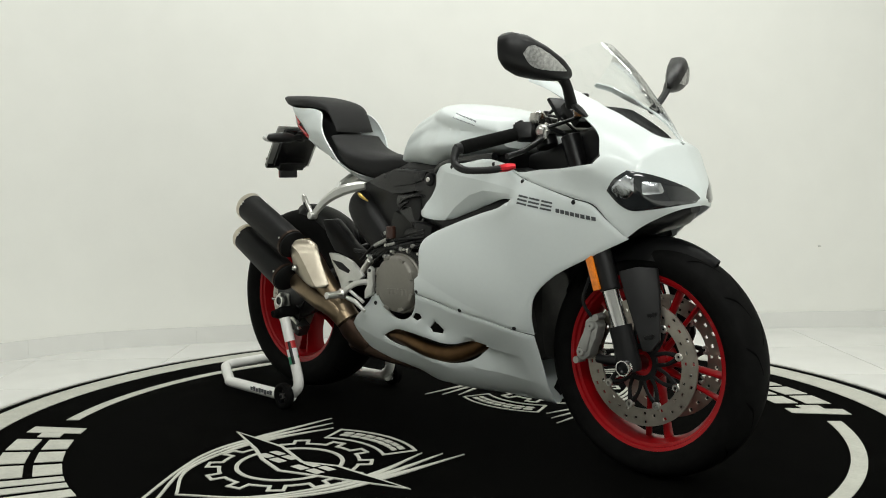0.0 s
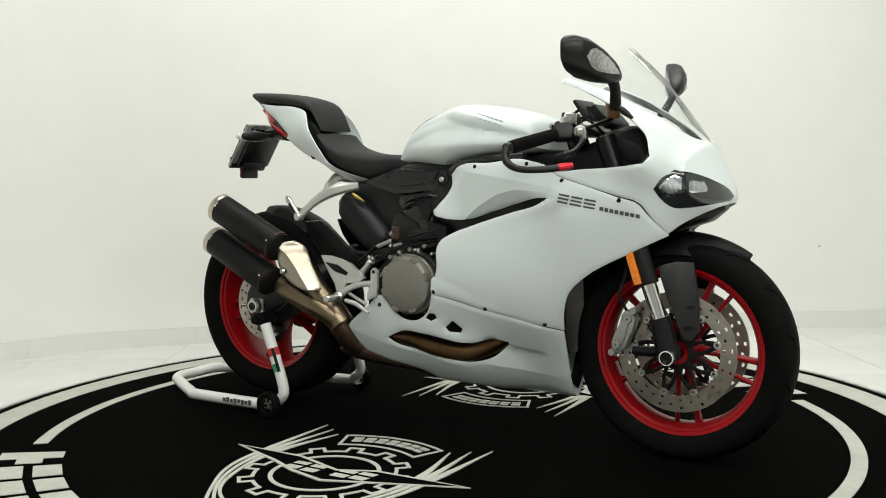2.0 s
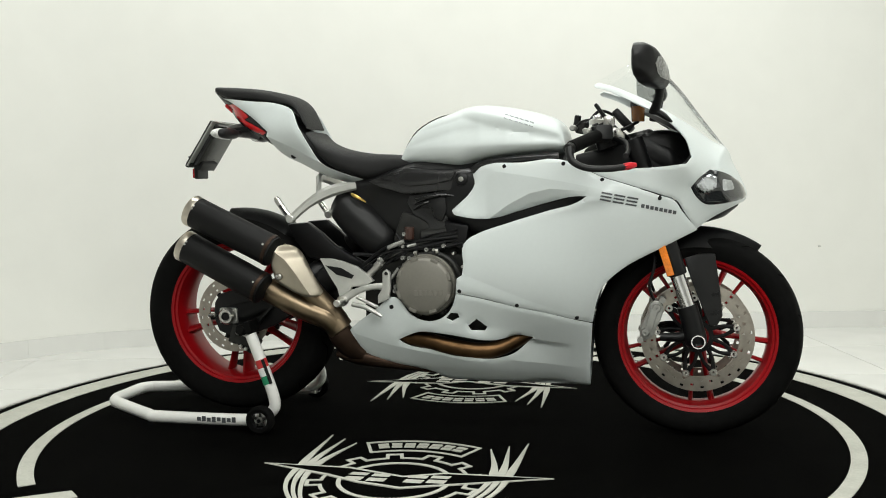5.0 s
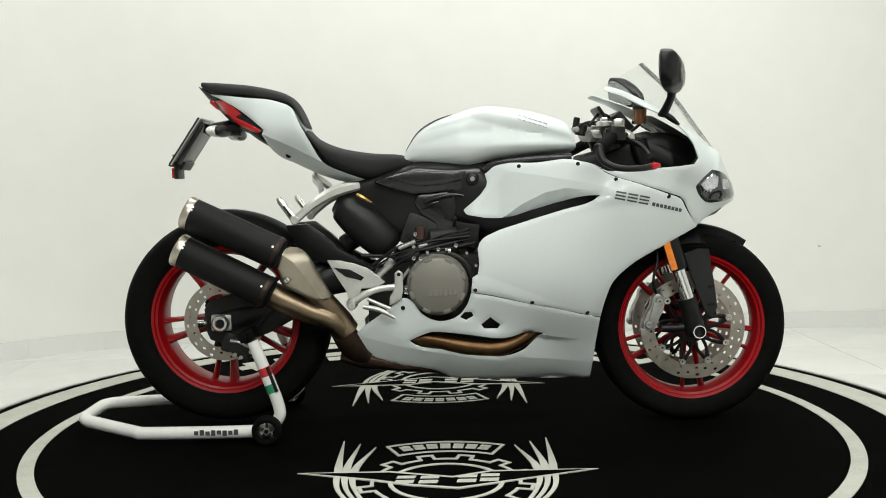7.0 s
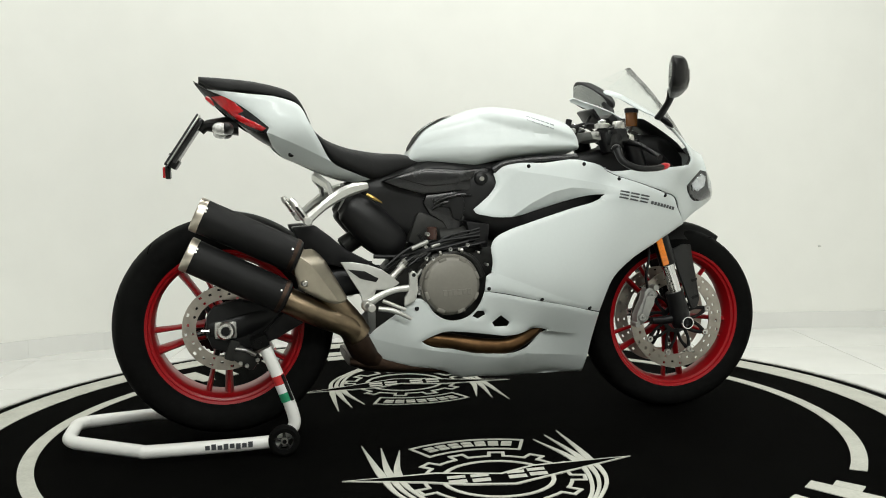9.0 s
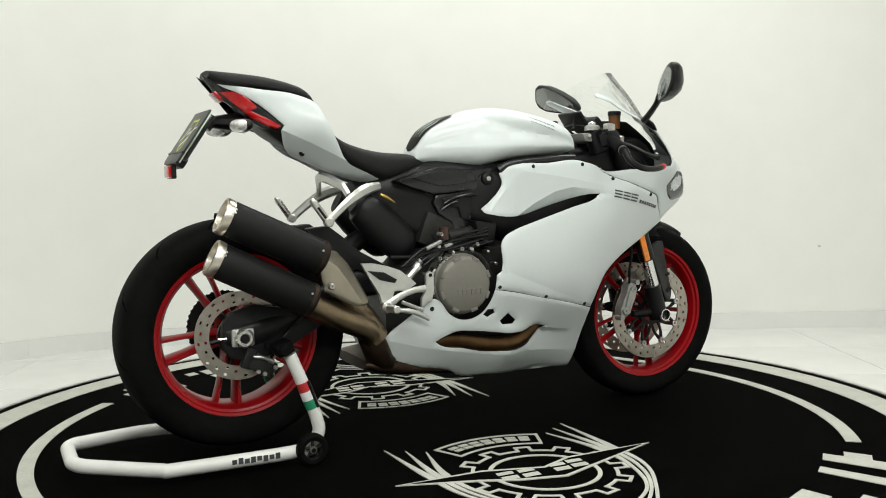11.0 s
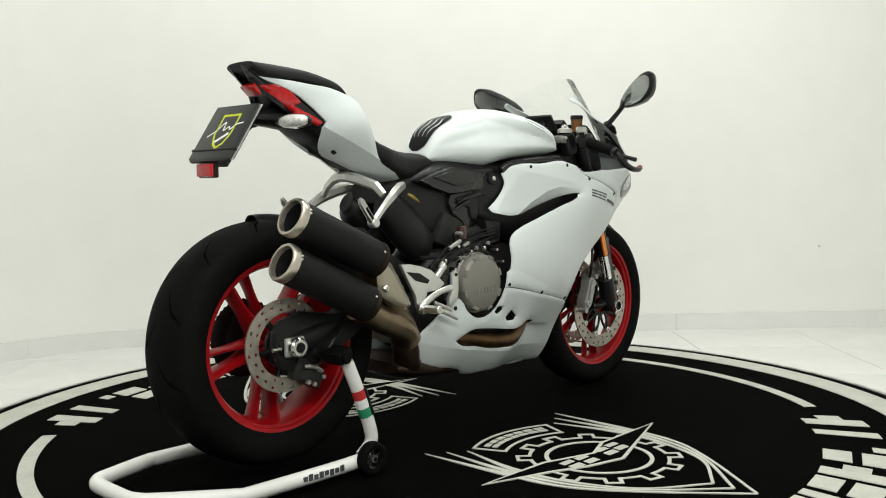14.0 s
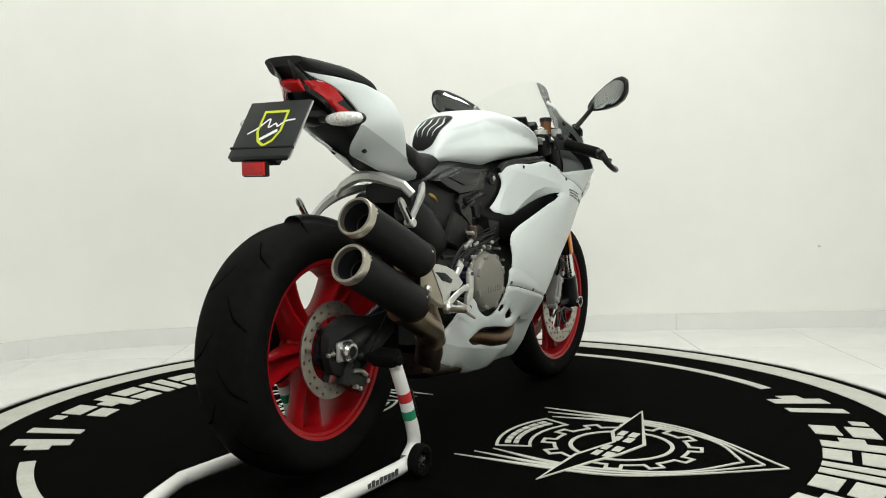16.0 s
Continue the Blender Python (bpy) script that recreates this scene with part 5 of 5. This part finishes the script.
part("key_barrel", rod((.425, 0, .905), (.432, 0, .945), .010, 14, chamfer=.002), SATIN, bike)
for r, pts in ((.005, ((0.608, -0.083, 0.917), (.58, -.13, .90), (.55, -.17, .885))), (.006, ((.52, -.17, .90), (.57, -.12, .88), (.60, -.05, .83))), (.006, ((.52, .17, .90), (.57, .12, .88), (.60, .05, .83))), (.0045, ((.46, -.06, .915), (.50, -.02, .955), (.56, .02, .93)))):
    part("cable", sweep(pts, r, 8, 5), SATIN, bike)
part("brake_master", rod((.535, -.135, .895), (.560, -.190, .878), .011, 14, chamfer=.002), ALLOY, bike)

# mirrors
HOUSE = ((0, .004, .005), (.05, .012, .014), (.2, .024, .028), (.45, .033, .041), (.7, .035, .048), (.88, .030, .042), (.97, .017, .026), (1, .004, .006))


def mirror_point(t, a, out=0.0):
    """A point on the mirror housing: t along it, a round it (0 faces forward)."""
    ts = [q[0] for q in HOUSE]
    hx, hz = np.interp(t, ts, [q[1] for q in HOUSE]), np.interp(t, ts, [q[2] for q in HOUSE])
    c = np.array((.678, -.216, 1.008)) + t * np.array((-.074, -.178, .060))
    q, s = math.cos(a), math.sin(a)
    q, s = math.copysign(abs(q) ** (.75 if q > 0 else .3), q), math.copysign(abs(s) ** .8, s)
    return (c[0] + (hx * q * 1.25 if q > 0 else hx * q * .55) + out * q, c[1], c[2] + (hz + out) * s)


def mirror_house():
    return grid(bmesh.new(), [[mirror_point(t, 2 * math.pi * k / 28) for k in range(28)] for t in (1 - np.cos(np.linspace(0, math.pi, 26))) / 2])


def mirror_glass():
    bm = bmesh.new()
    rows = []
    for t in np.linspace(.10, .93, 20):
        k = math.sqrt(max(1 - abs((t - .515) / .43) ** 2.4, .01))
        rows.append([mirror_point(t, radians(180 - 52 * k + 104 * k * q), .0012) for q in np.linspace(0, 1, 10)])
    grid(bm, rows, closed=False)
    bmesh.ops.solidify(bm, geom=bm.faces[:], thickness=.001)
    return bm


for s, house in zip((-1, 1), pair("mirror_housing", mirror_house, PLASTIC, bike, "black rear-view mirror")):
    part("mirror_face", mirror_glass(), MIRROR, house, "mirror glass", 38, s > 0)
    lens = bmesh.new()
    rows = []
    for t in np.linspace(.20, .84, 22):
        q = (t - .20) / .64
        k = max(q ** .7 * (1 - q ** 7), .03)
        rows.append([mirror_point(t, radians(-8 + 36 * k * v), .0022 + .0008 * math.sin(t * 150)) for v in np.linspace(-1, 1, 9)])
    grid(lens, rows, closed=False)
    bmesh.ops.solidify(lens, geom=lens.faces[:], thickness=.004)
    part("mirror_indicator", lens, PALELENS, house, "clear mirror indicator lens", 38, s > 0)
pair("mirror_stem", lambda: sweep([(.652, -.178, .936), (.660, -.196, .957), (.668, -.222, .988), (.664, -.250, 1.018)], [.010, .009, .0085, .011], 12, 4, flat=1.6), PLASTIC, bike)
pair("mirror_foot", lambda: sweep([(.700, -.180, .908), (.676, -.182, .928), (.648, -.174, .946)], [.004, .009, .006], 10, 3, flat=1.5), PLASTIC, bike)

# number plate holder, rear indicators
PT = Euler((0, radians(34), 0)).to_matrix()
part("plate_bracket", sweep([(-.60, 0, .93), (-.66, 0, .930), (-.692, 0, .928), (-.708, 0, .912)], [.03, .022, .016, .012], 10, 4, flat=1.6), PLASTIC, bike, "black plate bracket")
plate_ob = part("number_plate", box((-.758, .006, .890), (.006, .190, .165), PT, .003), NUMBERPLATE, bike, "dark show plate with yellow shield")
part("plate_rail", box((-.800, .003, .824), (.010, .176, .022), PT, .003), PLASTIC, plate_ob)
part("plate_back", box((-.744, .008, .884), (.016, .150, .150), PT, .005), GLOSSBLACK, bike)
part("plate_foot", box((-.786, .010, .822), (.030, .110, .030), PT, .005), PLASTIC, bike)


part("plate_edge", box((-.7535, .006, .887), (.003, .194, .166), PT, .001), CAST, plate_ob, "pale acrylic backing")
part("plate_band", box(tuple(Vector((-.758, .006, .890)) + PT @ Vector((-.001, 0, -.055))), (.009, .196, .005), PT, .001), PLASTIC, plate_ob)


def on_plate(u, v, lift=.0042):
    return Vector((-.758, .003, .888)) + PT @ Vector((-lift, -u, v))


def plate_print(name, strokes, material):
    bm = bmesh.new()
    for quad in strokes:
        lo = [bm.verts.new(on_plate(*q, .0028)) for q in quad]
        hi = [bm.verts.new(on_plate(*q)) for q in quad]
        bm.faces.new(hi)
        for i in range(4):
            bm.faces.new((lo[i], lo[(i + 1) % 4], hi[(i + 1) % 4], hi[i]))
    part(name, bm, material, plate_ob, smooth=0)


plate_print("plate_shield", stroke([(-.036, .052), (.036, .052), (.036, -.006), (.022, -.034), (0, -.048), (-.022, -.034), (-.036, -.006)], .007, True), YELLOW)
plate_print("plate_script", stroke(curve([(-.066, -.012), (-.04, .004), (-.012, .030), (-.006, .006), (.012, .016), (.022, .008), (.04, .022), (.068, .026)], 5), .005), WHITEPRINT)
plate_print("plate_stripe", stroke([(-.02, -.030), (.026, -.004)], .009), WHITEPRINT)
part("reflector_housing", box((-.803, .012, .795), (.014, .074, .038), None, .004), PLASTIC, bike)
part("plate_reflector", box((-.812, .012, .795), (.010, .068, .032), None, .003), REDLENS, bike, "red plate reflector")
for s, lamp in zip((-1, 1), pair("rear_indicator", lambda: sweep([(-.640, -.085, .914), (-.645, -.102, .914), (-.650, -.135, .914), (-.652, -.180, .914), (-.650, -.192, .914)], [.010, .015, .0175, .013, .003], 16, 4, flat=1.4), PALELENS, bike, "clear rear indicator")):
    bulb = part("bulb", sweep([(-.664, -.120, .914), (-.666, -.132, .914), (-.664, -.146, .914)], [.004, .0085, .004], 10, 3), AMBER, lamp, "amber bulb", 38, s > 0)
    part("reflector", sweep([(-.630, -.10, .914), (-.636, -.135, .914), (-.642, -.165, .914)], [.014, .019, .010], 12, 3), REFLECTOR, lamp, "", 38, s > 0)
pair("indicator_housing", lambda: sweep([(-.626, -.086, .914), (-.630, -.102, .914), (-.634, -.135, .914), (-.636, -.178, .914), (-.638, -.190, .914)], [.011, .016, .018, .013, .003], 16, 4, flat=1.0), PLASTIC, bike)
pair("indicator_stalk", lambda: rod((-.632, -.05, .918), (-.636, -.092, .914), .010, 12, chamfer=.002), PLASTIC, bike)


# exhaust
def silencer(name, a, b, r):
    a, b = np.array(a), np.array(b)
    d = (b - a) / np.linalg.norm(b - a)
    can = part(name, grid(bmesh.new(), [[tuple(c + q * (np.cross(d, (0, 1.0, 0)) / np.linalg.norm(np.cross(d, (0, 1.0, 0))) * math.cos(k) + np.cross(d, np.cross(d, (0, 1.0, 0)) / np.linalg.norm(np.cross(d, (0, 1.0, 0)))) * math.sin(k))) for k in np.linspace(0, 2 * math.pi, 40, endpoint=False)] for c, q in ((a + d * .014, r - .006), (a + d * .012, r - .001), (a + d * .016, r), (b - d * .02, r), (b - d * .006, r - .002), (b, r - .014), (b, .001))], caps=False), MATTE, bike, "matt black silencer can")
    side = np.cross(d, (0, 1.0, 0))
    bm = bmesh.new()
    rings = []
    for h, q in ((.018, r + .0008), (.0, r + .0015), (-.004, r - .001), (-.004, r - .007), (.010, r - .009), (.014, r - .004)):
        c = a + d * h
        u = side / np.linalg.norm(side)
        v = np.cross(d, u)
        rings.append([tuple(c + q * (u * math.cos(k) + v * math.sin(k))) for k in np.linspace(0, 2 * math.pi, 40, endpoint=False)])
    rings.append(rings[0])
    grid(bm, rings, caps=False)
    bmesh.ops.remove_doubles(bm, verts=bm.verts, dist=1e-6)
    part("end_ring", bm, NICKEL, can, "pale steel end ring")
    bore = bmesh.new()
    u = side / np.linalg.norm(side)
    v = np.cross(d, u)
    grid(bore, [[tuple(a + d * h + q * (u * math.cos(k) + v * math.sin(k))) for k in np.linspace(0, 2 * math.pi, 32, endpoint=False)] for h, q in ((.009, r - .0085), (.03, r - .014), (.045, r - .020), (.046, r - .024), (.10, r - .024), (.101, .001))], caps=False)
    part("bore", bore, SATIN, can, "dark outlet bore")
    part("clamp_band", sweep([b - d * .022, b - d * .012], r + .0012, 40, 1), DARKPIPE, can)
    for t, k in ((.02, 1.2), (.02, -1.0), (-.028, 1.2)):
        base = (a if t > 0 else b) + d * t
        u = side / np.linalg.norm(side)
        v = np.cross(d, u)
        o = u * math.cos(k) + v * math.sin(k)
        if o[1] > 0:
            o = o - 2 * v * (o @ v)
        part("rivet", rod(base + o * (r - .002), base + o * (r + .0022), .0034, 10, chamfer=.001), ALLOY, can)


silencer("upper_silencer", (-.722, -.216, .680), (-.452, -.226, .552), .048)
silencer("lower_silencer", (-.751, -.216, .573), (-.486, -.228, .440), .048)


SHIELDRIDGE = [(-0.452, 0.556), (-0.420, 0.532), (-0.392, 0.495), (-0.345, 0.425)]


def shield_w(x, z):
    """A flat face, bent away past its ridge."""
    past = x - float(np.interp(z, [p[1] for p in SHIELDRIDGE[::-1]], [p[0] for p in SHIELDRIDGE[::-1]]))
    return .236 - .75 * max(0, past) - .10 * (x + .46) - 1.6 * min(0, past) ** 2


SHIELD = [(-0.463, 0.538), (-0.449, 0.566), (-0.432, 0.574), (-0.414, 0.573), (-0.386, 0.551), (-0.350, 0.492), (-0.316, 0.432), (-0.323, 0.421), (-0.345, 0.418), (-0.372, 0.423), (-0.415, 0.443), (-0.454, 0.464)]
part("heat_shield", shell(SHIELD, shield_w, .003, .007, folds=(SHIELDRIDGE,)), BRUSHED, bike, "brushed steel exhaust heat shield")
part("shield_bolt", lathe([(.002, -.005), (.006, -.005), (.010, .0), (.010, .002), (.002, .002)], (-.439, -.236, .480), 18), ALLOY, bike)
P = [(-0.495, 0.436), (-0.440, 0.408), (-0.380, 0.378), (-0.318, 0.350), (-0.288, 0.316)]
part("lower_link_pipe", sweep([(x, y, z) for (x, z), y in zip(P, (-.18, -.18, -.175, -.165, -.15))], [.038, .038, .037, .036, .033], 20, 5), STEEL, bike, "heat-tinted steel exhaust pipe")
P = [(-0.462, 0.552), (-0.403, 0.485), (-0.355, 0.418), (-0.298, 0.350), (-0.279, 0.316)]
part("upper_link_pipe", sweep([(x, y, z) for (x, z), y in zip(P, (-.185, -.178, -.165, -.15, -.14))], [.036, .036, .036, .036, .034], 20, 5), STEEL, bike, "heat-tinted steel exhaust pipe")
P = [(-0.301, 0.340), (-0.278, 0.309)]
part("pipe_clamp", rod(*[(x, -.148 + .006 * i, z) for i, (x, z) in enumerate(P)], .041, 24, chamfer=.003), STEEL, bike)
P = [(-0.294, 0.318), (-0.275, 0.283), (-0.252, 0.249), (-0.222, 0.228)]
part("collector_pipe", sweep([(x, y, z) for (x, z), y in zip(P, (-.14, -.13, -.11, -.10))], [.036, .039, .038, .030], 20, 5), DARKPIPE, bike, "sooty bronze exhaust collector")
part("collector_box", Body([(-0.304, 0.246), (-0.241, 0.262), (-0.139, 0.229), (0.033, 0.199)], [(-0.304, 0.214), (-0.243, 0.187), (-0.140, 0.176), (0.032, 0.159)], [(-.32, .118), (-.28, .138), (-.2, .125), (0, .08)], 3, .5).mesh(), DARKPIPE, bike, "dark bronze exhaust box")
pair("header_pipe", lambda: sweep([(x, y, z) for (x, z), y in zip([(-0.204, 0.307), (-0.103, 0.290), (-0.018, 0.281), (0.084, 0.260), (0.170, 0.254), (0.238, 0.275), (0.307, 0.322)], (-.09, -.115, -.128, -.135, -.130, -.110, -.08))], .0245, 18, 5), BRONZE, bike, "bronzed header pipe")

# ---- the paddock stand
stand = tagged(new("paddock_stand"), "white tubular paddock stand lifting the rear wheel", "stand")
part("frame_tube", sweep([(-.50, -.215, .040), (-.60, -.215, .036), (-.86, -.215, .036), (-.90, -.206, .038), (-1.05, -.128, .049), (-1.078, -.108, .051), (-1.094, -.078, .052), (-1.096, -.04, .052), (-1.096, .04, .052), (-1.094, .078, .052), (-1.078, .108, .051), (-1.05, .128, .049), (-.90, .206, .038), (-.86, .215, .036), (-.60, .215, .036), (-.50, .215, .040)], .0185, 18, 4), STANDWHITE, stand, "white U-shaped tube")
for s in (-1, 1):
    part("upright", sweep([(-.512, s * .205, .045), (-.478, s * .205, .075), (-.4815, s * .205, .12), (-.518, s * .204, .22), (-.550, s * .201, .30)], .0175, 18, 5), STANDWHITE, stand)
    w = part("roller", lathe([(.028, -.014), (.036, -.015), (.043, -.010), (.044, 0), (.043, .010), (.036, .015), (.028, .014)], (-.508, s * .243, .046), 40), RUBBER, stand, "small black roller wheel")
    part("roller_hub", lathe([(.004, -.012), (.010, -.012), (.010, .010), (.004, .010)], (-.508, s * .243, .046), 20), ALLOY, w)
    part("roller_rim", lathe([(.025, -.011), (.029, -.011), (.029, .011), (.025, .011)], (-.508, s * .243, .046), 30), SATIN, w)
    for k in range(5):
        a = radians(72 * k + 90)
        part("roller_spoke", sweep([(-.508 + .008 * math.cos(a), s * .245, .046 + .008 * math.sin(a)), (-.508 + .027 * math.cos(a), s * .245, .046 + .027 * math.sin(a))], [.005, .003], 8, 1), CASE, w)
    part("axle", rod((-.508, s * .205, .046), (-.508, s * .258, .046), .006, 10), SATIN, stand)
    part("spool_arm", box((-.565, s * .185, .318), (.05, .07, .035), Euler((0, radians(-20), 0)).to_matrix(), .010), RUBBER, stand, "black rubber support pad")
    part("arm_clamp", rod((-.572, s * .13, .315), (-.572, s * .235, .315), .013, 16, chamfer=.003), RUBBER, stand)
    d = np.array((-.034, 0, .094)) / math.hypot(.034, .094)
    for k, m_ in enumerate((GREENPRINT, WHITEPRINT, REDPRINT)):
        c = np.array((-.4925, s * .2045, .150)) + d * .026 * k
        part("sticker_band", sweep([c, c + d * .026], .0182, 18, 1), m_, stand)
    c = np.array((-.4925, s * .2045, .150)) + np.array((.012, s * .0140, .003))
    part("sticker_strip", sweep([c, c + d * .078], .0052, 8, 1), PLASTIC, stand, "dark sticker edge")
    for k in range(8):
        c = np.array((-.60 - .0165 * k, s * .215, .036))
        part("stand_lettering_bar", box((c[0], s * .2338, .040 - .0012 * (k % 3)), (.0125, .002, .016 - .004 * (k % 2)), None, .0005), GREYPRINT, stand, smooth=0)


# ---- what moves: the platform carries motorcycle and stand round at one steady pace
def motions():
    rows = [(t, pose(0, 0, 0, 0, 0, 6.484 * (t - 7) + 0.03)) for t in range(17)]
    for thing in (table, bike, stand):
        walk(thing, rows)


motions()
